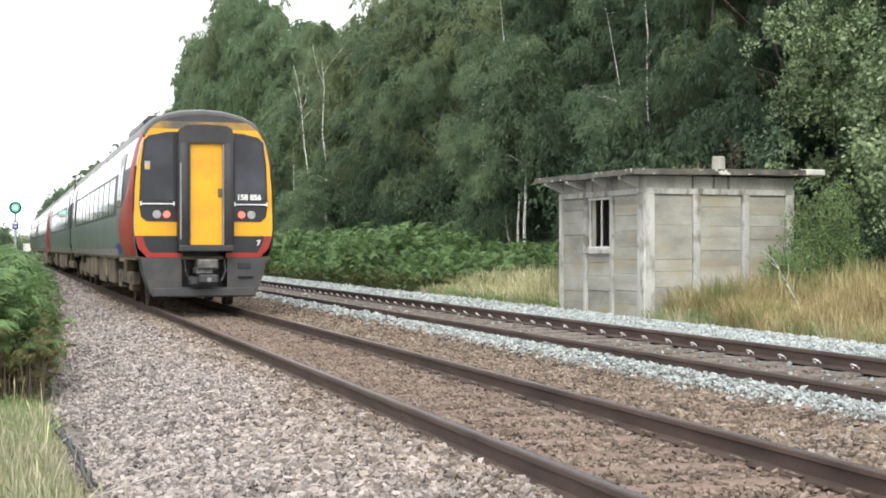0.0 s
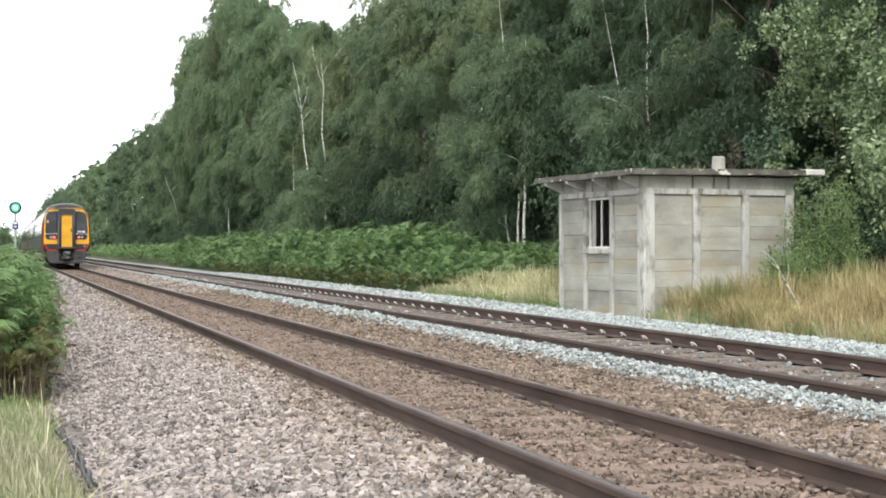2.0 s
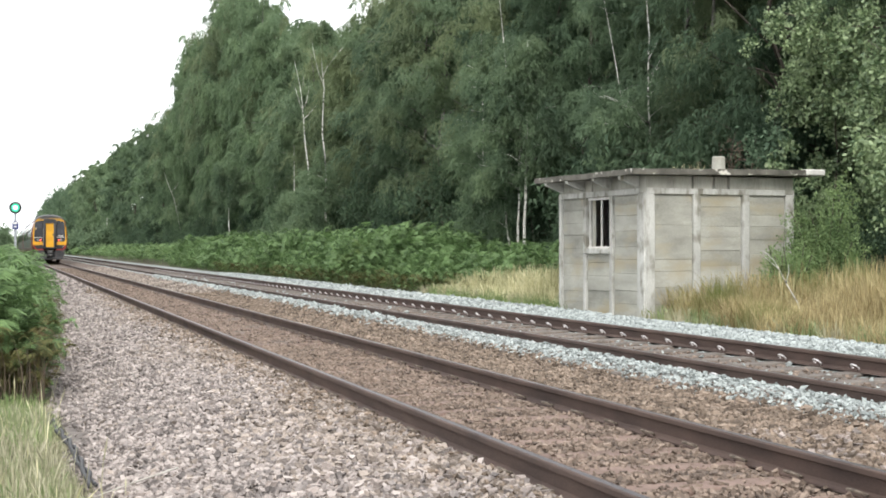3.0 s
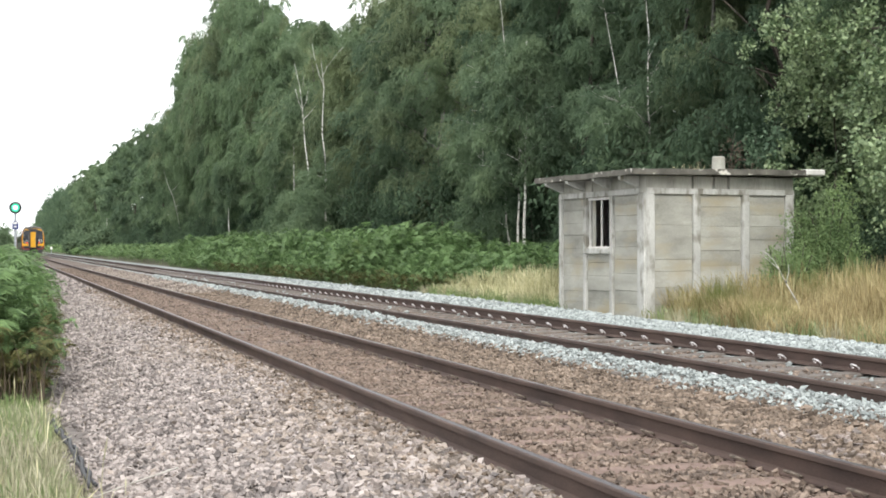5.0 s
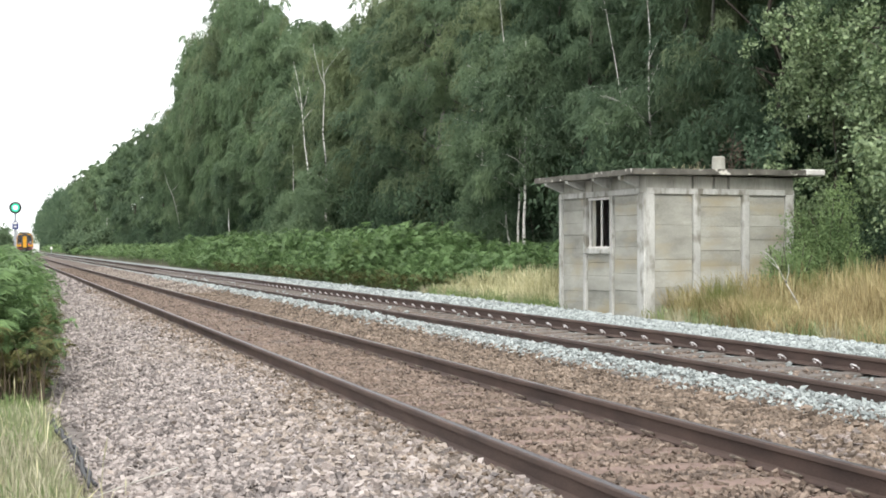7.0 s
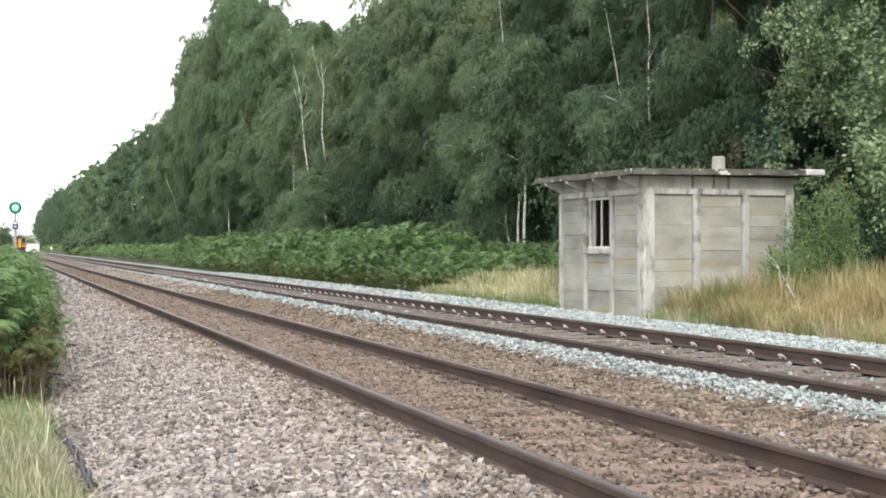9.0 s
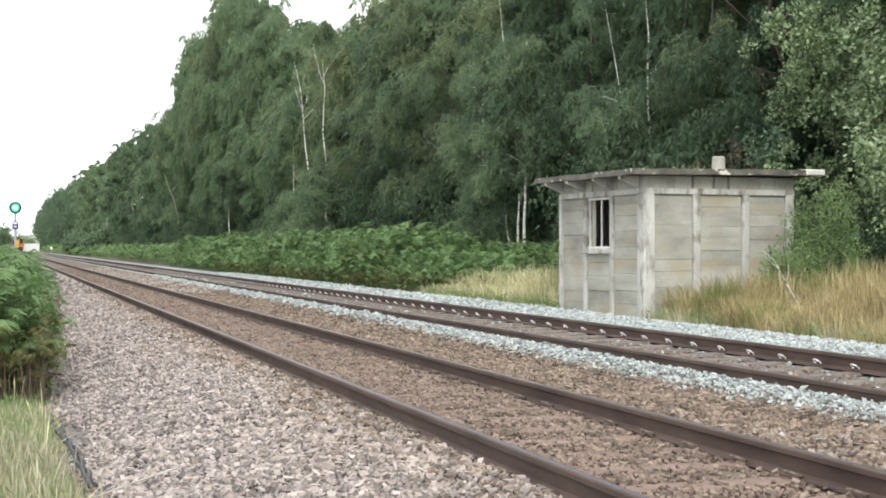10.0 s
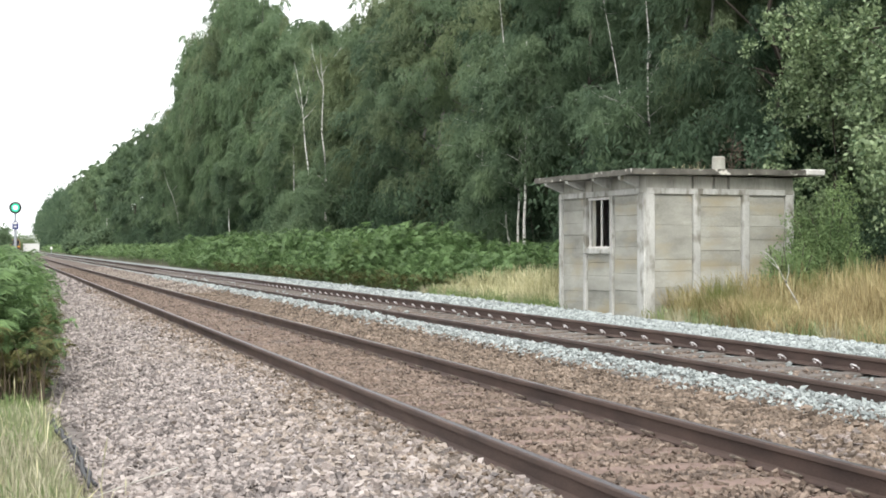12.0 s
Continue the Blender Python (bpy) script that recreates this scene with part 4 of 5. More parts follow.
def grasses():
    rng = np.random.default_rng(61)
    n = 40000
    x = 6.95 + rng.uniform(0, 1, n) ** 1.2 * 4.2
    y = 14.5 + rng.uniform(0, 1, n) * 7.4
    clump = 0.5 + 0.5 * np.sin(x * 2.3 + 1.0) * np.sin(y * 1.9)
    hgt = np.interp(x, (7.0, 7.6, 8.6), (0.7, 0.8, 1.0)) * (0.38 + 0.28 * clump + 0.16 * np.clip(x - 7.2, 0, 1.5)) * rng.uniform(0.45, 1.35, n)
    patchy = np.sin(x * 1.9 + 0.6 * y) * np.sin(y * 1.1 - 0.5 * x + 1.0)
    hgt = hgt * (1 + 0.22 * patchy) * np.interp(x, (8.4, 9.4), (1.0, 0.82))
    ok = (rng.uniform(0, 1, n) < np.clip(0.75 + 0.9 * patchy, 0.25, 1)) & (x > 7.0 + 0.2 * np.sin(y * 2)) & ~((y > 19.3) & (x < 7.5))
    blades("dry_grass", "tall golden dry grass in front of the concrete hut", 62, x[ok], y[ok], hgt[ok], M_STRAW, 0.0032, 0.42)
    n = 6000
    x = 6.95 + rng.uniform(0, 1, n) ** 1.1 * 3.6
    y = 14.5 + rng.uniform(0, 1, n) * 7.3
    blades("grass", "short green grass under the dry stems", 66, x, y, rng.uniform(0.14, 0.36, n), M_GRASS, 0.007, 0.5, 0.1)
    n = 700
    x = 8.3 + rng.uniform(0, 1, n) * 2.6
    y = 17.2 + rng.uniform(0, 1, n) * 3.2
    blades("dry_grass", "tall feathery dry stems standing over the golden grass", 75, x, y, rng.uniform(0.6, 1.2, n) * np.interp(x, (8.3, 9.2), (0.75, 1.0)), M_STRAW, 0.0022, 0.18, 0.9)
    n = 34
    x = 8.2 + rng.uniform(0, 1, n) * 2.2
    y = 18.5 + rng.uniform(0, 1, n) * 2.4
    blades("dead_stems", "bleached dead stems leaning out of the grass", 67, x, y, rng.uniform(0.7, 1.15, n), M_STRAW_PALE, 0.0045, 0.3, 0.5)
    n = 8500
    y = 25.6 + rng.uniform(0, 1, n) ** 1.5 * 8.5
    x = 7.12 + rng.uniform(0, 1, n) * np.interp(y, (25, 29, 32, 36), (2.65, 2.05, 1.25, 0.3))
    hgt = (0.30 + 0.22 * np.sin(x * 3) ** 2 + 0.2 * np.clip(x - 7.2, 0, 1)) * rng.uniform(0.5, 1.3, n) * np.interp(y, (25, 29, 33, 36), (1.2, 1.25, 1.0, 0.6))
    blades("dry_grass", "pale bleached dry grass beside the bracken", 63, x, y, hgt, M_STRAW_PALE, 0.0055, 0.35)
    n = 6500
    y = 25.6 + rng.uniform(0, 1, n) ** 1.3 * 9.0
    x = 6.9 + rng.uniform(0, 1, n) * np.interp(y, (25, 29, 32, 36), (2.8, 2.0, 1.0, 0.4))
    blades("grass", "green grass under the bleached stems", 70, x, y, rng.uniform(0.14, 0.4, n), M_GRASS, 0.007, 0.5, 0.1)
    n = 2400
    y = 25.0 + rng.uniform(0, 1, n) * 9.0
    x = 6.88 + rng.uniform(0, 1, n) ** 1.3 * 0.6
    blades("grass", "low green grass along the edge of the pale ballast", 77, x, y, rng.uniform(0.1, 0.27, n), M_GRASS_FRESH, 0.006, 0.5, 0.1)
    n = 70
    y = 26.0 + rng.uniform(0, 1, n) * 3.5
    x = 7.4 + rng.uniform(0, 1, n) * 2.4
    blades("dead_stems", "tall bleached stems behind the pale grass", 69, x, y, rng.uniform(0.55, 0.95, n), M_STRAW_PALE, 0.0045, 0.25, 0.8)
    n = 16
    blades("dry_weeds", "dry weed stems rooted on the hut's roof slab", 73, 8.5 + rng.uniform(0, 0.5, n), 22.9 + rng.uniform(0, 0.5, n), rng.uniform(0.12, 0.26, n), M_STRAW_PALE, 0.004, 0.45, 0.4, np.full(n, 2.53))
    n = 6500
    y = 7.0 + rng.uniform(0, 1, n) ** 0.8 * 7.3
    x = -3.10 - rng.uniform(0, 1, n) ** 1.1 * 1.3
    hgt = (0.08 + 0.12 * rng.uniform(0, 1, n)) * (1 + 0.35 * np.sin(y * 2 + x * 3)) * np.clip((-2.95 - x) / 0.35, 0.35, 1)
    blades("grass", "short green grass on the verge", 64, x, y, hgt, M_GRASS, 0.0042, 0.5, 0.15)
    n = 2600
    y = 10.6 + rng.uniform(0, 1, n) ** 0.8 * 3.9
    x = -3.2 - rng.uniform(0, 1, n) * 1.2
    blades("grass", "fresh green grass below the bracken", 76, x, y, rng.uniform(0.08, 0.2, n), M_GRASS_FRESH, 0.004, 0.5, 0.1)
    n = 3600
    y = 7.0 + rng.uniform(0, 1, n) * 5.6
    x = -3.08 - rng.uniform(0, 1, n) * 1.1 + 0.05 * np.sin(y * 3)
    hgt = (0.12 + 0.16 * rng.uniform(0, 1, n)) * (1 + 0.3 * np.sin(y * 1.6 + x * 4)) * np.clip((-2.9 - x) / 0.4, 0.4, 1)
    blades("dry_grass", "bleached dry grass on the verge beside the ballast", 71, x, y, hgt, M_STRAW_DULL, 0.0026, 0.35, 0.6)
    spots = np.array([(-3.07, 8.93, 0.26), (-2.98, 8.9, 0.40), (-2.85, 8.6, 0.15), (-3.13, 9.3, 0.3)])
    blades("grass_stalks", "single bleached stalks at the edge of the ballast", 72, spots[:, 0], spots[:, 1], spots[:, 2], M_STRAW_DULL, 0.0038, 0.12, 0.8)
    n = 300
    y = 14.0 + rng.uniform(0, 1, n) * 1.3
    x = -3.15 - rng.uniform(0, 1, n) * 1.2
    blades("dead_stems", "brown dead bracken stems at the foot of the bank", 68, x, y, rng.uniform(0.25, 0.75, n), M_DEAD, 0.0045, 0.2, 0.1)
    n = 90
    y = 7.5 + rng.uniform(0, 1, n) * 8.2
    x = -3.0 - rng.uniform(0, 1, n) * 1.1
    blades("grass_stalks", "tall bleached grass stalks on the verge", 65, x, y, rng.uniform(0.22, 0.42, n), M_STRAW_PALE, 0.003, 0.25, 0.9)

# ---- train: two coupled two-car diesel units ----
M_T_WHITE = surface("train_white_paint", (0.60, 0.62, 0.63), (0.74, 0.76, 0.77), 1.2, 0.22, 0.03, stain=(0.42, 0.42, 0.40), stain_scale=0.9, coat=0.4)
M_T_TEAL = surface("train_grey_green_paint", (0.095, 0.125, 0.12), (0.17, 0.215, 0.20), 0.8, 0.3, 0.03, stain=(0.2, 0.225, 0.205), stain_scale=0.5, spec=0.4)
M_T_BAND = surface("train_window_band", (0.035, 0.04, 0.05), (0.075, 0.085, 0.095), 1.0, 0.4, 0.02, spec=0.2)
M_T_GLASS = surface("tinted_train_glass", (0.006, 0.008, 0.011), (0.016, 0.019, 0.024), 0.8, 0.06, 0.0, spec=0.5)
# Bluish patches paint reflections and a hint of the cab into the glass.
M_T_SCREEN = surface("windscreen_painted_reflection", (0.008, 0.009, 0.012), (0.02, 0.022, 0.028), 1.5, 0.08, 0.0, spec=0.5, stain=(0.05, 0.055, 0.072), stain_scale=1.1, stain_at=(0.46, 0.72))
M_T_YELLOW = surface("warning_yellow_paint", (0.70, 0.34, 0.012), (0.84, 0.44, 0.02), 1.5, 0.42, 0.04, fine=30, stain=(0.56, 0.28, 0.03), stain_scale=1.3, stain_at=(0.5, 0.8))
M_T_OCHRE = surface("sooty_yellow_paint", (0.20, 0.125, 0.045), (0.46, 0.27, 0.06), 3.0, 0.5, 0.06, fine=30, stain=(0.11, 0.095, 0.08), stain_scale=2.2, stain_at=(0.42, 0.6))
M_T_RED = surface("train_red_paint", (0.26, 0.016, 0.012), (0.41, 0.034, 0.02), 1.5, 0.35, 0.03, stain=(0.2, 0.035, 0.025), stain_scale=1.8, stain_at=(0.5, 0.75))
M_T_BLUE = surface("train_blue_paint", (0.02, 0.05, 0.2), (0.04, 0.09, 0.3), 1.5, 0.35, 0.03)
M_T_ROOF = surface("sooty_train_roof", (0.024, 0.024, 0.027), (0.062, 0.06, 0.063), 1.0, 0.4, 0.1, stain=(0.085, 0.068, 0.052), stain_scale=0.8)
M_T_GREY = surface("dark_grey_valance", (0.035, 0.036, 0.039), (0.068, 0.068, 0.072), 2.0, 0.55, 0.08, stain=(0.08, 0.07, 0.06), stain_scale=2.0)
M_T_COUPLER = surface("scuffed_coupler_steel", (0.05, 0.05, 0.052), (0.21, 0.21, 0.205), 9, 0.55, 0.3, metal=0.3)
M_T_RUBBER = surface("black_gangway_rubber", (0.02, 0.021, 0.023), (0.045, 0.046, 0.05), 3.0, 0.6, 0.1)
M_T_BLACK = surface("matt_black_panel", (0.012, 0.013, 0.016), (0.03, 0.032, 0.038), 3.0, 0.35, 0.03)
M_T_UNDER = surface("brake_dust_underframe", (0.07, 0.056, 0.04), (0.27, 0.21, 0.14), 2.0, 0.9, 0.3, stain=(0.03, 0.028, 0.026), stain_scale=1.5)
# Pale dust and scuffs; along the sill it also paints a highlight.
M_T_SHEEN_SCUFF = surface("dusty_sheen_and_scuff_paint", (0.16, 0.15, 0.14), (0.34, 0.315, 0.29), 2.0, 0.6, 0.1)
M_T_LENS = surface("clear_lamp_lens", (0.22, 0.225, 0.225), (0.42, 0.42, 0.41), 12, 0.15, 0.05, coat=0.6)
M_T_TAIL = lamp_glow("red_tail_lamp", (1.0, 0.10, 0.07), 2.2)
TRAIN = []
SEC_Z = (0.98, 1.20, 1.60, 2.20, 2.70, 3.10, 3.30, 3.45, 3.57, 3.66, 3.73, 3.76)
SEC_W = (1.27, 1.33, 1.35, 1.335, 1.29, 1.21, 1.13, 1.04, 0.90, 0.69, 0.40, 0.0)
CAR = 22.6


def side_w(z):
    return float(np.interp(z, SEC_Z, SEC_W))


def nose(y):
    """Width and roof-height factors near the cab end."""
    s = min(max(y / 0.55, 0.0), 1.0)
    return 0.945 + 0.055 * math.sqrt(1 - (1 - s) ** 2), 0.963 + 0.037 * math.sqrt(1 - (1 - s) ** 2)


def on_body(y, z, side, off=0.0):
    fw, fz = nose(y)
    zz = z if z < 2.6 else 2.6 + (z - 2.6) * (1 - (1 - fz) * 3.15)
    return Vector((side * (side_w(z) * fw + off), y, zz))


def patch(bm, y0, y1, z0, z1, side, off=0.004, steps=5, columns=1):
    """A panel that lies on the car's curved side. y0, y1 may be functions of z."""
    rows = []
    for i in range(steps + 1):
        z = z0 + (z1 - z0) * i / steps
        a, b = (f(z) if callable(f) else f for f in (y0, y1))
        rows.append([bm.verts.new(on_body(a + (b - a) * k / columns, z, side, off)) for k in range(columns + 1)])
    for i in range(steps):
        for k in range(columns):
            q = (rows[i][k], rows[i][k + 1], rows[i + 1][k + 1], rows[i + 1][k])
            bm.faces.new(q if side > 0 else q[::-1])
    return bm


def body_shell(z0, z1, ends, steps):
    """The car's skin between two heights, both sides (and across the roof)."""
    bm = bmesh.new()
    ys = [0, 0.05, 0.12, 0.22, 0.36, 0.55] + [0.55 + (CAR - 0.55) * i / 8 for i in range(1, 9)]
    zs = [z0 + (z1 - z0) * i / steps for i in range(steps + 1)]
    roof = z1 > 3.7
    ring_keys = [(z, -1) for z in zs] + [(z, 1) for z in (zs[-2::-1] if roof else zs[::-1])]
    rings = [[bm.verts.new(on_body(y, z, s)) for z, s in ring_keys] for y in ys]
    n = len(ring_keys)
    for a, b in zip(rings, rings[1:]):
        for i in range(n - 1):
            if not roof and i == len(zs) - 1:
                continue
            bm.faces.new((a[i], a[i + 1], b[i + 1], b[i]))
    if ends:
        bm.faces.new(rings[0])
        bm.faces.new(rings[-1][::-1])
    bmesh.ops.recalc_face_normals(bm, faces=bm.faces)
    return bm


def plate(outline, y0, y1):
    return prism(bmesh.new(), outline, y0, y1)


def mirrored(outline):
    return [(-x, z) for x, z in outline[::-1]]


def lettering(text, size, material, parent, m, name="lettering"):
    cu = bpy.data.curves.new(name, "FONT")
    cu.body, cu.size, cu.extrude = text, size, 0.002
    cu.offset = 0.007
    tmp = new(name, cu)
    me = bpy.data.meshes.new_from_object(tmp.evaluated_get(bpy.context.evaluated_depsgraph_get()))
    bpy.data.objects.remove(tmp)
    me.materials.clear()
    me.materials.append(material)
    ob = new(name, me)
    ob.parent = parent
    ob.matrix_basis = m
    return ob


def bogie(car, y):
    frame_bm = boxes((-1.14, -0.98, y - 1.75, y + 1.75, 0.42, 0.68), (0.98, 1.14, y - 1.75, y + 1.75, 0.42, 0.68), (-1.0, 1.0, y - 0.3, y + 0.3, 0.4, 0.75),
                     (-1.16, -0.96, y - 1.5, y - 1.1, 0.3, 0.62), (-1.16, -0.96, y + 1.1, y + 1.5, 0.3, 0.62), (-1.16, -0.96, y - 0.35, y + 0.35, 0.5, 0.95), (0.96, 1.16, y - 0.35, y + 0.35, 0.5, 0.95), bevel=0.03)
    b = part("bogie", frame_bm, M_T_UNDER, car, "dusty brown bogie frame")
    for dy in (-1.3, 1.3):
        bm = bmesh.new()
        for s in (-1, 1):
            tube(bm, [(s * 0.69, y + dy, 0.42), (s * 0.72, y + dy, 0.42), (s * 0.83, y + dy, 0.42)], [0.455, 0.425, 0.42], 24)
        cylinder(bm, (-0.7, y + dy, 0.42), (0.7, y + dy, 0.42), 0.08, 8)
        part("wheelset", bm, M_RAIL_SIDE, b, "rusty steel wheelset")


def rail_car():
    car = empty("rail_car", "white and grey-green diesel rail car with a yellow cab end", "train", "diesel train", pose(0, 25.6, 0))
    part("body", body_shell(0.98, 1.80, False, 5), M_T_TEAL, car, "grey-green lower body side", True)
    part("window_band", body_shell(1.80, 2.66, False, 4), M_T_BAND, car, "dark glossy window band", True)
    part("upper_side", body_shell(2.66, 3.24, False, 4), M_T_WHITE, car, "white upper body side", True)
    part("roof", body_shell(3.24, 3.76, False, 18), M_T_ROOF, car, "sooty grey curved roof", True)
    part("floor", boxes((-1.26, 1.26, 0.1, CAR, 0.93, 0.99)), M_T_UNDER, car)
    for s in (-1, 1):
        for k in range(9):
            y = 3.75 + 1.72 * k
            part("window", patch(bmesh.new(), y, y + 1.45, 1.86, 2.60, s, 0.006), M_T_GLASS, car, "tinted saloon window", True)
        for y in (1.75, 19.85):
            d = part("door", patch(bmesh.new(), y, y + 1.25, 1.0, 3.0, s, 0.012, 8), M_T_TEAL, car, "plug passenger door", True)
            part("door_window", patch(bmesh.new(), y + 0.16, y + 0.56, 1.95, 2.75, s, 0.017), M_T_GLASS, d)
            part("door_window", patch(bmesh.new(), y + 0.69, y + 1.09, 1.95, 2.75, s, 0.017), M_T_GLASS, d)
        part("red_panel", patch(bmesh.new(), 0.02, lambda z: float(np.interp(z, (1.0, 1.2, 1.6, 1.95, 2.12, 2.4, 3.3), (1.7, 2.1, 2.4, 1.9, 0.9, 0.38, 0.16))), 1.0, 3.28, s, 0.0145, 24, 8), M_T_RED, car, "red sweep behind the cab", True)
        part("blue_panel", patch(bmesh.new(), 2.2, lambda z: 3.1 + 1.2 * (1.25 - z) / 0.25, 1.0, 1.25, s, 0.011, 4, 2), M_T_BLUE, car, "blue corner of the sweep", True)
        # The highlight low on the curved side is put into this strip's colour.
        part("sill_highlight", patch(bmesh.new(), 3.2, CAR, 0.985, 1.13, s, 0.012, 2, 10), M_T_SHEEN_SCUFF, car, "pale dusty sill strip with its highlight painted in", True)
        part("gutter", patch(bmesh.new(), 0.3, CAR, 3.22, 3.26, s, 0.02, 1, 8), M_T_BLACK, car)
    # cab end
    half = [(side_w(z) * 0.945, z if z < 2.6 else 2.6 + (z - 2.6) * 0.884) for z in (1.36, 1.6, 2.2, 2.7, 3.1, 3.3, 3.44)]
    face = part("cab_front", plate(half + mirrored(half), -0.012, 0.02), M_T_YELLOW, car, "warning yellow cab front")
    top = [(side_w(z) * 0.945, 2.6 + (z - 2.6) * 0.884) for z in (3.60, 3.63, 3.66, 3.695, 3.73)]
    brow = [(side_w(z) * 0.945, 2.6 + (z - 2.6) * 0.884) for z in (3.44, 3.5, 3.55, 3.60)]
    part("brow", plate(brow + mirrored(brow), -0.010, 0.02), M_T_OCHRE, car, "soot-stained yellow above the windscreens")
    part("dome", plate(top + [(0, 3.625)] + mirrored(top), -0.008, 0.02), M_T_ROOF, car, "grey roof dome over the cab")
    # Black sheet stands in for the shade behind the coupler.
    part("recess_shade_sheet", boxes((-1.02, 1.02, 0.5, 0.6, 0.3, 1.37)), M_T_BLACK, car)
    for s in (-1, 1):
        shape = [(0.49, 1.64), (1.05, 1.64), (1.15, 1.72), (1.185, 1.95), (1.155, 2.7), (1.10, 3.12), (1.0, 3.21), (0.70, 3.28), (0.49, 3.29)]
        pane = [(0.57, 2.03), (1.14, 2.03), (1.115, 2.7), (1.06, 3.08), (0.98, 3.16), (0.70, 3.23), (0.57, 3.24)]
        panel = part("windscreen_surround", plate(shape if s > 0 else mirrored(shape), -0.03, -0.010), M_T_BLACK, car, "black windscreen surround")
        part("windscreen", plate(pane if s > 0 else mirrored(pane), -0.038, -0.028), M_T_SCREEN, panel, "dark cab windscreen")
        wiper = bmesh.new()
        tube(wiper, [(s * 0.55, -0.06, 1.955), (s * 1.16, -0.06, 1.955)], 0.014, 6)
        tube(wiper, [(s * 1.16, -0.06, 1.92), (s * 1.16, -0.06, 2.0)], 0.016, 6)
        tube(wiper, [(s * 0.56, -0.06, 1.92), (s * 0.56, -0.06, 2.0)], 0.016, 6)
        part("handrail", wiper, M_WHITE, car, "white handrail under the windscreen")
        for u, mat, nm, lab in ((0.87, M_T_LENS, "headlamp", "clear headlamp"), (0.69, M_T_TAIL, "tail_lamp", "glowing red tail lamp")):
            bm = bmesh.new()
            cylinder(bm, (s * u, -0.055, 1.765), (s * u, -0.02, 1.765), 0.078 if nm == "headlamp" else 0.062, 18)
            part(nm, bm, mat, panel, lab)
        band = [(0.40, 0.975), (1.04, 0.975), (1.20, 1.14), (1.265, 1.37), (1.12, 1.37), (1.08, 1.20), (0.99, 1.06), (0.40, 1.06)]
        part("red_band", plate(band if s > 0 else mirrored(band), -0.03, 0.05), M_T_RED, car, "red curved bumper band")
        dark = [(0.5, 1.06), (0.99, 1.06), (1.08, 1.20), (1.12, 1.37), (0.5, 1.37)]
        part("lower_panel", plate(dark if s > 0 else mirrored(dark), -0.016, 0.04), M_T_BLACK, car, "black lower cab panel")
        val = [(0.42, 0.97), (1.16, 0.97), (1.10, 0.66), (0.96, 0.30), (0.42, 0.30)]
        v = part("valance", plate(val if s > 0 else mirrored(val), -0.05, 0.55), M_T_GREY, car, "dark grey front valance")
        if s > 0:
            part("socket", boxes((0.62, 0.86, -0.065, -0.045, 0.76, 0.88), bevel=0.01), M_T_BLACK, v, "black cable socket")
            part("step", boxes((0.62, 0.9, -0.12, -0.04, 0.60, 0.64), bevel=0.01), M_T_BLACK, v)
    part("plough", boxes((-0.95, 0.95, -0.10, 0.1, 0.24, 0.42), bevel=0.03), M_T_GREY, car, "grey obstacle deflector bar")
    # gangway
    for s in (-1, 1):
        part("gangway_jamb", boxes((min(s * 0.505, s * 0.31), max(s * 0.505, s * 0.31), -0.34, 0.0, 1.10, 3.12), bevel=0.03), M_T_RUBBER, car, "dark grey gangway jamb", True)
        part("gangway_edge", boxes((min(s * 0.32, s * 0.295), max(s * 0.32, s * 0.295), -0.352, -0.2, 1.2, 3.06), bevel=0.008), M_T_SHEEN_SCUFF if s > 0 else M_T_GREY, car, "worn metal gangway edge")
    part("scuffed_edge", boxes((-0.485, -0.455, -0.346, -0.335, 1.3, 2.7), bevel=0.004), M_T_SHEEN_SCUFF, car, "scuffed pale edge of the gangway jamb")
    hood = [(0.505, 3.07), (0.505, 3.2), (0.47, 3.32), (0.38, 3.39), (0, 3.41)]
    part("gangway_hood", plate(hood + mirrored(hood[:-1]), -0.34, 0.02), M_T_RUBBER, car, "dark grey gangway hood")
    part("gangway_sill", boxes((-0.505, 0.505, -0.36, 0.0, 1.08, 1.2), bevel=0.02), M_T_RUBBER, car, "dark gangway sill")
    door = part("gangway_door", boxes((-0.3, 0.3, -0.26, -0.2, 1.2, 3.09), bevel=0.01), M_T_YELLOW, car, "yellow end gangway door")
    part("door_handle", boxes((0.215, 0.31, -0.285, -0.258, 2.08, 2.24), bevel=0.012), M_T_UNDER, door, "brown recessed handle plate")
    part("coupler", boxes((-0.17, 0.21, -0.42, 0.1, 0.76, 0.94), (-0.2, 0.12, -0.34, 0.1, 0.66, 0.80), bevel=0.03), M_T_COUPLER, car, "scuffed grey coupler housing")
    part("coupler_head", boxes((-0.16, 0.2, -0.46, 0.0, 0.50, 0.66), (-0.3, -0.12, -0.3, 0.0, 0.46, 0.62), bevel=0.03), M_T_GREY, car, "dirty coupling head")
    bm = bmesh.new()
    cylinder(bm, (0.03, -0.475, 0.57), (0.03, -0.455, 0.57), 0.042, 14)
    part("coupler_face", bm, M_T_SHEEN_SCUFF, car, "pale coupling face")
    for a in (-0.36, 0.36):
        hose = bmesh.new()
        tube(hose, [(a, -0.05, 0.92), (a * 1.02, -0.2, 0.72), (a * 0.8, -0.22, 0.55), (a * 0.6, -0.1, 0.5)], 0.022, 6)
        part("brake_hose", hose, M_HOSE, car, "black brake hose")
    part("notice", boxes((-1.09, -0.99, -0.046, -0.039, 2.58, 2.74)), M_T_LENS, car, "pale notice inside the windscreen")
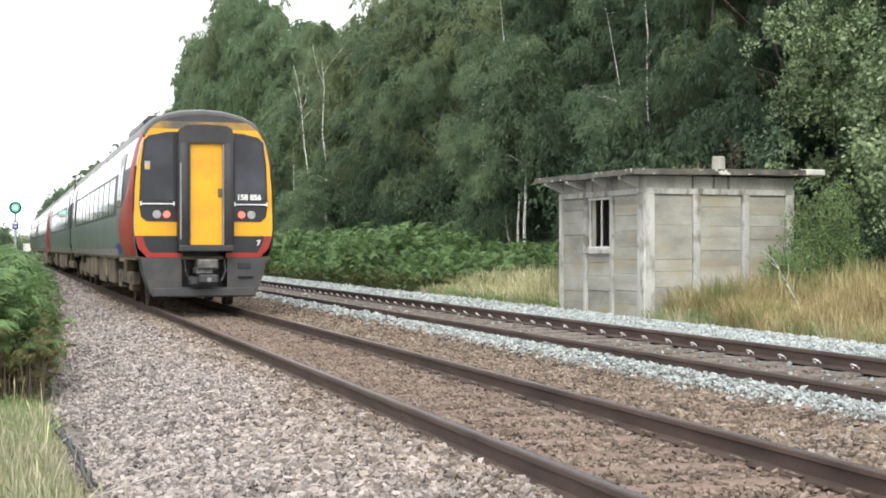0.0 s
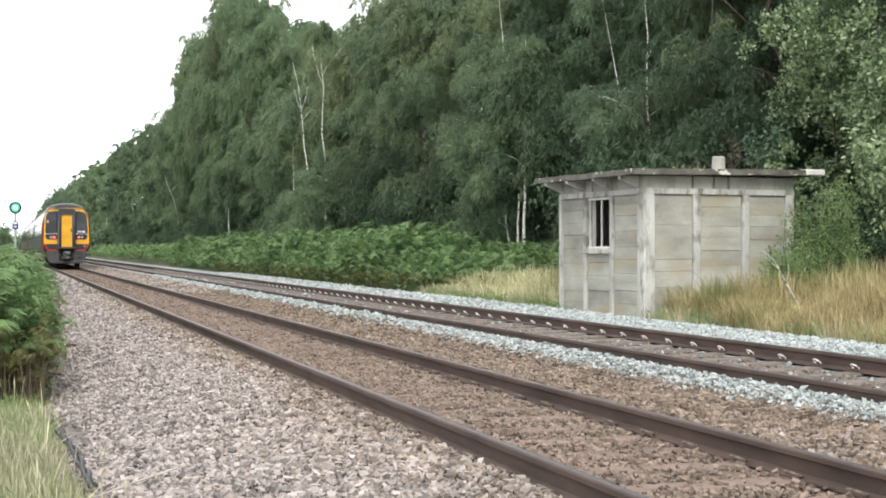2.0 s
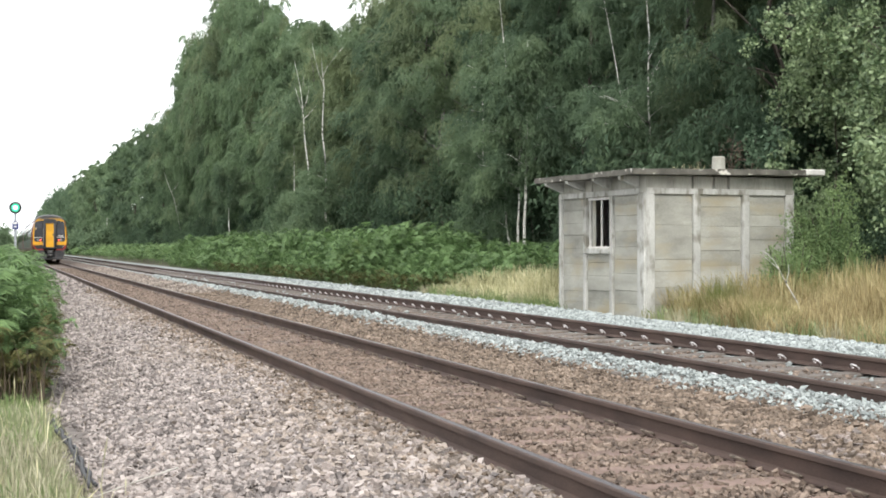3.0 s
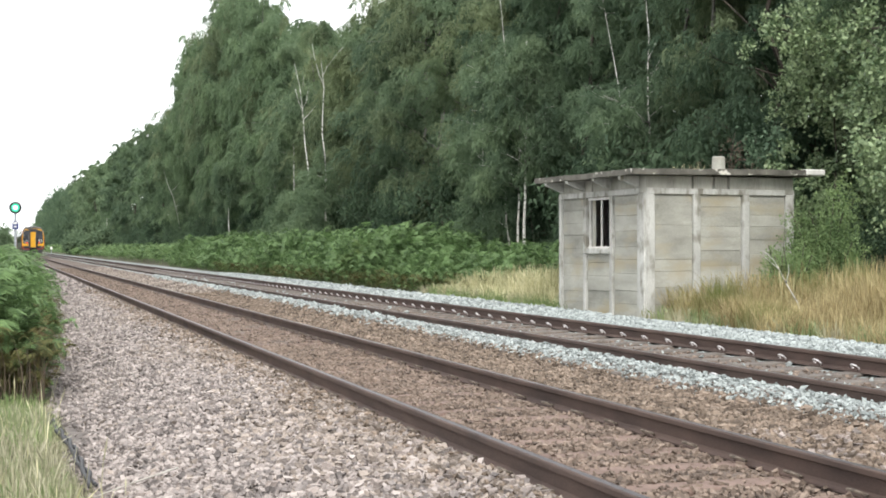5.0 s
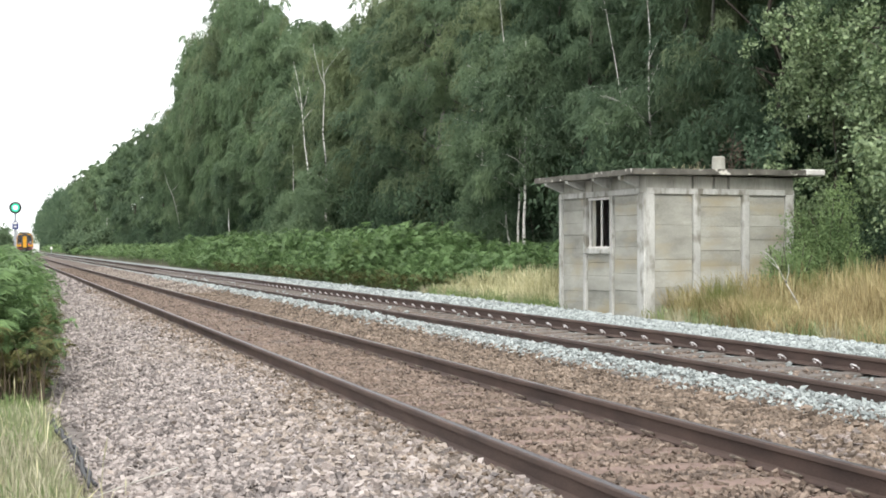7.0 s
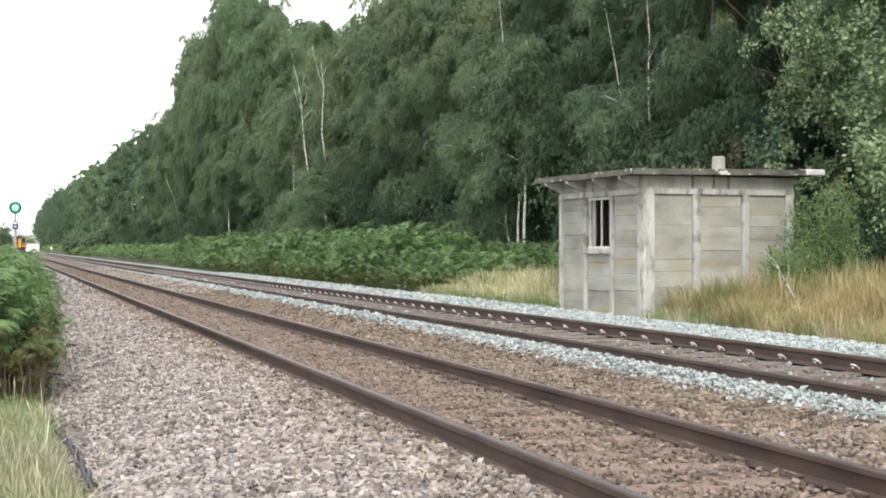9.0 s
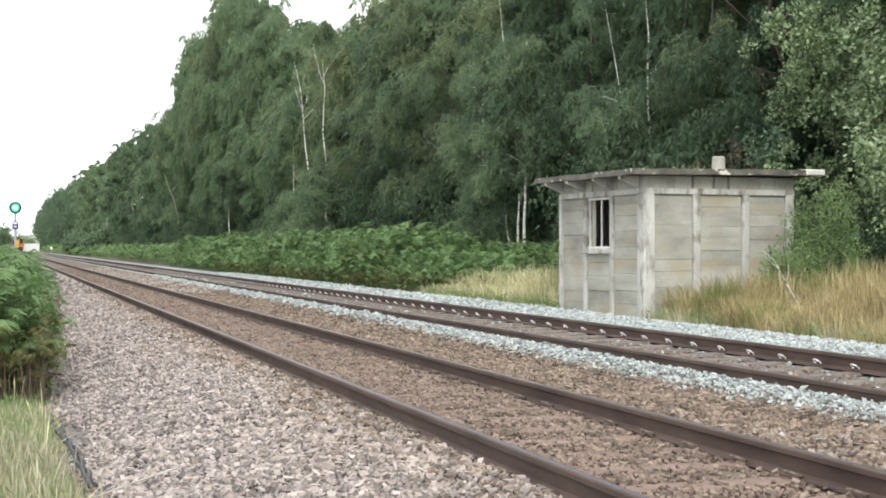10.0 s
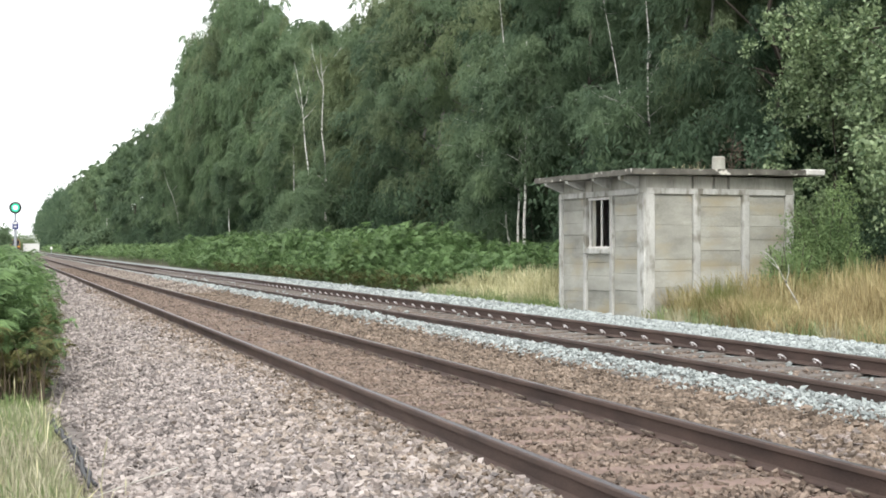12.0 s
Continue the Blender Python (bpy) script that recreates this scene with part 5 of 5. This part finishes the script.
    part("notice_mark", boxes((-1.08, -1.0, -0.049, -0.047, 2.60, 2.66)), M_T_YELLOW, car)
    lettering("158 856", 0.14, M_WHITE, car, pose(0.60, -0.041, 2.045, 90, 0, 0))
    lettering("7", 0.13, M_WHITE, car, pose(0.98, -0.02, 1.2, 90, 0, 0))
    # roof and underframe
    part("roof_pod", boxes((-1.0, -0.5, 1.0, 4.4, 3.4, 3.68), bevel=0.1), M_T_BLACK, car, "black roof fairing")
    part("aerial", boxes((-0.03, 0.03, 1.0, 1.2, 3.72, 3.83)), M_T_BLACK, car)
    bogie(car, 3.4)
    bogie(car, 19.0)
    for k, (a, b, z0, x1) in enumerate(((5.6, 7.2, 0.35, 1.2), (7.5, 8.3, 0.45, 1.24), (8.6, 11.2, 0.3, 1.15), (11.5, 12.6, 0.42, 1.22), (12.8, 14.6, 0.33, 1.2), (15.0, 16.6, 0.4, 1.18))):
        part("equipment_box", boxes((-x1, x1, a, b, z0, 0.93), bevel=0.04), M_T_UNDER, car, "brake-dusted underfloor equipment box")
    for y in (1.75, 19.85):
        part("step_board", boxes((-1.3, -1.05, y, y + 1.25, 0.88, 0.93)), M_T_UNDER, car)
    part("inner_end", boxes((-1.2, 1.2, CAR - 0.05, CAR, 0.98, 3.3)), M_T_GREY, car)
    part("inner_gangway", boxes((-0.5, 0.5, CAR, CAR + 0.29, 1.1, 3.3), bevel=0.03), M_T_RUBBER, car)
    return car


def train():
    first = rail_car()
    TRAIN.append((first, 0.0, 0))
    for k, turned in ((1, True), (2, False), (3, True)):
        off = 23.2 * k + (CAR if turned else 0.0) + (0.5 if k > 1 else 0)
        turn = 180 if turned else 0
        c = copy_thing(first, pose(0, 25.6 + off, 0, 0, 0, turn))
        TRAIN.append((c, off, turn))

# ---- single trees, bushes and clutter ----
def bush(name, label, seed, x, y, radius, height, leaf, count, material):
    """A shrub: many stems with leaves in clumps round them."""
    rng = np.random.default_rng(seed)
    stems = 16
    b = empty(name, label, "bush", m=pose(x, y, float(ground_z(x)) - 0.03))
    tips = []
    for _ in range(stems):
        a, r = rng.uniform(0, 2 * np.pi), radius * math.sqrt(rng.uniform(0.05, 1))
        h = height * rng.uniform(0.55, 1.0) * (1 - 0.45 * (r / radius) ** 2)
        end = np.array([r * math.cos(a), r * math.sin(a), h])
        s = np.linspace(0, 1, 5)[:, None]
        line = end * np.concatenate([s ** 1.3, s ** 1.3, s], 1) + rng.normal(0, 0.03, (5, 3)) * s
        part("stem", tube(bmesh.new(), line, [0.022 * (1 - 0.8 * q) + 0.003 for q in s[:, 0]], 5), M_BARK, b)
        q = rng.uniform(0.2, 1, count // stems)
        tips.append(np.stack([np.interp(q, s[:, 0], line[:, k]) for k in range(3)], 1) + rng.normal(0, radius * 0.16, (len(q), 3)))
    v, f = crown_leaves(rng, np.concatenate(tips), 9, 0.25, leaf, 0.3, 0.08, 0.62, leaf < 0.2)
    v[:, 2] = np.maximum(v[:, 2], 0.03)
    o = new("foliage", mesh_np("foliage", v, f, (material,)))
    o.parent = b
    return b


def birches():
    """Pale-barked birches that stand out before the wood, bare between two heights, placed to fit the camera's view."""
    spots = (  # foot x, y; top x, y; height; bare from, to; trunk radius
        (11.1, 64.6, 11.0, 66.6, 12.8, 4.6, 11.6, 0.085), (10.8, 65.3, 10.8, 70.6, 12.0, 5.0, 11.2, 0.075), (11.3, 72.2, 11.3, 72.7, 9.0, 4.2, 6.7, 0.07),
        (11.3, 29.8, 11.3, 30.2, 9.0, 5.3, 7.2, 0.06), (11.3, 30.5, 11.3, 32.8, 8.4, 5.1, 7.0, 0.045), (11.2, 38.1, 11.2, 38.1, 7.6, 0.0, 3.0, 0.085), (11.2, 38.7, 11.2, 38.6, 7.2, 0.0, 2.8, 0.068),
        (11.3, 94.4, 11.3, 94.9, 7.4, 0.0, 3.8, 0.085), (11.5, 213.0, 11.5, 214.0, 8.6, 0.0, 6.2, 0.13), (12.6, 128.5, 10.4, 128.5, 9.4, 4.8, 8.8, 0.085), (11.3, 39.4, 11.3, 40.4, 11.2, 7.9, 10.0, 0.05), (11.5, 42.6, 11.5, 42.9, 8.6, 5.4, 6.6, 0.05))
    bare_branches = {0: ((0.78, (0.25, 0, 0.5), (0.5, -0.1, 0.65), (0.25, 0, 0.3)), (0.74, (-0.25, 0, 0.6), (-0.25, 0, 0.9), (-0.1, 0, 0.7))),
                     1: ((0.70, (-0.2, 0, 0.5), (-0.2, 0, 0.7)), (0.71, (0.2, 0, 0.4), (0.15, 0, 0.8)), (0.66, (0.35, 0, 0.4), (0.3, 0, 0.35))),
                     3: ((0.66, (0.15, 0, 0.3), (0.2, 0, 0.35)),), 9: ((0.7, (0.4, 0, 0.4), (0.3, 0, 0.5)),)}
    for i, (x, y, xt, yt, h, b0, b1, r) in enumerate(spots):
        # Scaled outward from the camera, so each birch keeps its place in view.
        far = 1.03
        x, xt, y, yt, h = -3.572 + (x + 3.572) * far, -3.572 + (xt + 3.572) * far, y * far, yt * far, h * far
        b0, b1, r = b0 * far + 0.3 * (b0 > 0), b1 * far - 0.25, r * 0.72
        near = y < 60
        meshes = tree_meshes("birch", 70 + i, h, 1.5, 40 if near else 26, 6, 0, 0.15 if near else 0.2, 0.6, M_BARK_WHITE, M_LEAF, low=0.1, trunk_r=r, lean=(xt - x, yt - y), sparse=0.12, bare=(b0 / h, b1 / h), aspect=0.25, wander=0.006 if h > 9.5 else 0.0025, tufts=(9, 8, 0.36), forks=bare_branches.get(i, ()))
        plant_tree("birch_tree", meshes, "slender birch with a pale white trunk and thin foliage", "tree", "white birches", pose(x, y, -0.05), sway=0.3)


def right_side_trees():
    m = tree_meshes("poplar", 90, 10.8, 3.2, 66, 12, 84, 0.1, 0.42, M_BARK, M_LEAF_BRIGHT, low=0.03, trunk_r=0.14, droop=0.1, peak=0.43, spread=0.15, inner=0.25, kite=True)
    plant_tree("poplar_tree", m, "bushy broad-leaved tree with pale-backed leaves beside the hut", "tree", "", pose(13.75, 22.2, -0.03), sway=0.6)
    m2 = tree_meshes("poplar", 91, 8.0, 2.6, 54, 12, 74, 0.1, 0.4, M_BARK, M_LEAF_BRIGHT, low=0.02, trunk_r=0.11, droop=0.1, peak=0.3, spread=0.15, inner=0.25, kite=True)
    plant_tree("poplar_tree", m2, "bushy broad-leaved tree with pale-backed leaves by the railway", "tree", "", pose(13.2, 20.4, -0.03), sway=0.6)
    bush("shrub", "green leafy shrub growing against the hut", 96, 9.36, 20.7, 0.55, 1.75, 0.04, 1500, M_SHRUB)
    bush("shrub", "taller shaded shrub under the broad-leaved trees", 97, 10.3, 21.0, 0.78, 2.65, 0.042, 3200, M_SHRUB)
    # Darker leaf copy paints in the shade under the trees.
    bush("shrub", "shrub under the broad-leaved trees, painted dark for shade", 98, 11.5, 21.2, 0.9, 2.3, 0.06, 2400, M_LEAF_SHADE)
    m3 = tree_meshes("poplar", 92, 5.9, 1.9, 38, 8, 60, 0.1, 0.38, M_BARK, M_LEAF_BRIGHT, low=0.04, trunk_r=0.035, droop=0.1, peak=0.5, spread=0.2, kite=True)
    plant_tree("poplar_tree", m3, "young broad-leaved tree with pale-backed leaves behind the hut", "tree", "", pose(13.35, 24.9, -0.03), sway=0.5)
    bush("dead_shrub", "brown dead shrub behind the hut roof", 95, 11.25, 26.6, 0.95, 4.5, 0.055, 2000, M_DEAD)
    bush("shrub", "small blue-green young pine behind the hut roof", 94, 12.65, 27.0, 0.7, 5.0, 0.11, 1500, M_PINE)


def understorey():
    """Shrubs under the wood's edge with shade painted into their leaves, and an unseen low hedge on the camera's side
    that the train mirrors.
    """
    rng = random.Random(12)
    y = 29.0
    k = 0
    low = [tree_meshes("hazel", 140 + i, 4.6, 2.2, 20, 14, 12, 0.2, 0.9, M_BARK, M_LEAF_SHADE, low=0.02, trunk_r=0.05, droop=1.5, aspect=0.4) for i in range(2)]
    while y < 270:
        plant_tree("hazel_bush", low[k % 2], "shrub under the wood's edge with shade painted into its leaves", "bush", "shrubs under the wood", pose(13.2 + rng.uniform(-0.3, 0.5), y, 0.0, 0, 0, rng.uniform(0, 360)), rng.uniform(0.7, 1.15))
        y += rng.uniform(2.6, 4.4) * (1 + y / 160)
        k += 1
    light = tree_meshes("hazel", 146, 4.6, 2.0, 24, 18, 18, 0.14, 0.9, M_BARK, M_LEAF, low=0.05, trunk_r=0.05, droop=1.5, aspect=0.42, inner=0.2)
    # The shade behind the hut comes from these darker leaves.
    plant_tree("hazel_bush", low[1], "shrub behind the hut with shade painted into its leaves", "bush", "shrubs under the wood", pose(11.9, 29.2, -0.05), 0.95, sway=0.3)
    plant_tree("hazel_bush", low[0], "shrub behind the hut with shade painted into its leaves", "bush", "shrubs under the wood", pose(12.1, 34.6, -0.05, 0, 0, 50), 0.9, sway=0.3)
    for x, y, s in ((11.1, 31.4, 0.98), (10.7, 64.6, 0.9), (11.0, 73.2, 0.95), (11.3, 69.0, 0.8)):
        plant_tree("hazel_bush", light, "green drooping shrub before the wood's edge", "bush", "shrubs under the wood", pose(x, y, -0.05, 0, 0, 70 * y), s, sway=0.3)
    # Unseen hedge, added so that the train's lower side mirrors dark leaves.
    hedge = tree_meshes("hedge", 150, 5.0, 2.6, 20, 9, 8, 0.6, 0.8, M_BARK, M_LEAF, low=0.03)
    y = 40.0
    while y < 330:
        plant_tree("hedge_bush", hedge, "leafy green hedge bush on the near side, unseen, added for the train to mirror", "bush", "near side hedge", pose(-9.3 + rng.uniform(-0.6, 0.3), y, -0.45, 0, 0, rng.uniform(0, 360)), rng.uniform(0.7, 1.15))
        y += rng.uniform(4.0, 5.4)


def far_end():
    """Bushes, a made-up white wall for a bright sunlit patch, and a post where the line vanishes."""
    for i, (x, y, r, h) in enumerate(((-1.8, 430, 4.0, 6.0), (4.5, 560, 6.0, 8.5), (-3.6, 300, 1.7, 7.0), (-9.5, 330, 4.0, 6.5), (9.5, 250, 3.0, 4.6), (10.5, 215, 2.6, 4.0))):
        bush("far_bush", "distant leafy green bush beside the line", 110 + i, x, y, r, h, 0.5, 700, M_LEAF_BRIGHT if i in (0, 1) else M_LEAF)
    # Invented wall, placed from the camera's view; its white stands for sunlit glare.
    w = empty("boundary_wall", "made-up white wall standing in for a distant sunlit patch", "wall", m=pose(3.6, 430, -0.1))
    for k in range(3):
        part("panel", boxes((-1.0 + k * 1.5, 0.46 + k * 1.5, -0.1, 0.1, 0, 2.5), bevel=0.03), M_WHITE, w)
    for k in range(4):
        part("pillar", boxes((-1.12 + k * 1.5, -0.9 + k * 1.5, -0.16, 0.16, 0, 2.65), bevel=0.03), M_WHITE, w)
    p = empty("marker_post", "small white lineside marker post", "post", m=pose(7.0, 320, -0.1))
    part("post", boxes((-0.06, 0.06, -0.06, 0.06, 0, 1.2)), M_GALV, p)
    part("plate", boxes((-0.25, 0.25, -0.09, -0.06, 0.9, 1.5), bevel=0.01), M_WHITE, p, "white plate")


def verge_clutter():
    st = empty("dead_stick", "pale dead forked stick leaning out of the dry grass", "stick", m=pose(8.3, 18.6, float(ground_z(8.3)) + 0.0))
    for nm, way, r in (("stem", ((0, 0, 0), (-0.1, 0, 0.4), (-0.3, 0.02, 0.72), (-0.42, 0.03, 0.94), (-0.52, 0.02, 1.08), (-0.70, 0.03, 1.22)), 0.012),
                       ("twig", ((-0.42, 0.03, 0.94), (-0.55, 0.0, 1.02), (-0.70, -0.03, 1.12)), 0.009), ("twig", ((-0.30, 0.02, 0.72), (-0.24, 0.03, 0.9), (-0.26, 0.02, 1.02)), 0.007)):
        part(nm, tube(bmesh.new(), list(way), [r * (1 - 0.6 * k / (len(way) - 1)) for k in range(len(way))], 6), M_BARK_WHITE, st)
    c = bmesh.new()
    tube(c, [(2.30, 34.6, -0.14), (2.45, 33.6, -0.10), (2.6, 32.6, -0.06), (2.7, 31.4, -0.05)], 0.012, 6)
    tagged(part("track_cable", c, M_HOSE, None, "", True), "thin dark cable lying on the ballast between the tracks", "cable")
    h = bmesh.new()
    line = np.array([(-3.18, 13.35, -0.400), (-3.17, 12.36, -0.350), (-3.13, 11.66, -0.345), (-3.09, 11.07, -0.345), (-3.06, 10.60, -0.350), (-3.05, 10.10, -0.365), (-3.03, 9.46, -0.360), (-3.02, 8.99, -0.365)])
    run = np.linspace(0, len(line) - 1, 60)
    core = np.stack([np.interp(run, np.arange(len(line)), line[:, k]) for k in range(3)], 1)
    for turn in (0.0, math.pi):
        strand = core + np.stack([0.019 * np.cos(run * 3.2 + turn), np.zeros(60), 0.013 * np.sin(run * 3.2 + turn)], 1)
        tube(h, strand, 0.016 + 0.002 * np.sin(run * 9), 7)
    tagged(part("rubber_cable", h, M_HOSE, None, "", True), "two twisted black rubber cables along the ballast edge", "cable")
    s = bmesh.new()
    tube(s, [(-3.04, 8.61, -0.370), (-2.78, 8.67, -0.300), (-2.51, 8.80, -0.245)], [0.006, 0.007, 0.008], 6)
    tagged(part("stick", s, M_TWIG, None, "", True), "thin bleached stick lying on the ballast", "stick")


# ---- build ----
ground()
railway()
lineside_hut()
signal()
woodland()
birches()
right_side_trees()
understorey()
bracken()
grasses()
far_end()
verge_clutter()
train()
ballast()
loose_stones()


def motions():
    """The train draws away along the near track, still gaining a little speed; the trees stir in the wind."""
    for car, off, turn in TRAIN:
        rows = []
        for i in range(25):
            t = i * 0.5
            rows.append((t, pose(0, 25.58 + 27.865 * t + 0.294 * t * t + off, 0, 0, 0, turn)))
        walk(car, rows)
    wind = random.Random(17)
    for tree, m, sway in SWAY:
        if not sway:
            continue
        a, b, p = wind.uniform(1.9, 2.7), wind.uniform(3.1, 4.4), wind.uniform(0, 6.28)
        walk(tree, [(i * 0.4, m @ pose(0, 0, 0, sway * math.sin(a * i * 0.4 + p) * 0.6, sway * (math.sin(b * i * 0.4 + p) * 0.5 + math.sin(a * i * 0.4) * 0.5), 0)) for i in range(31)])


motions()
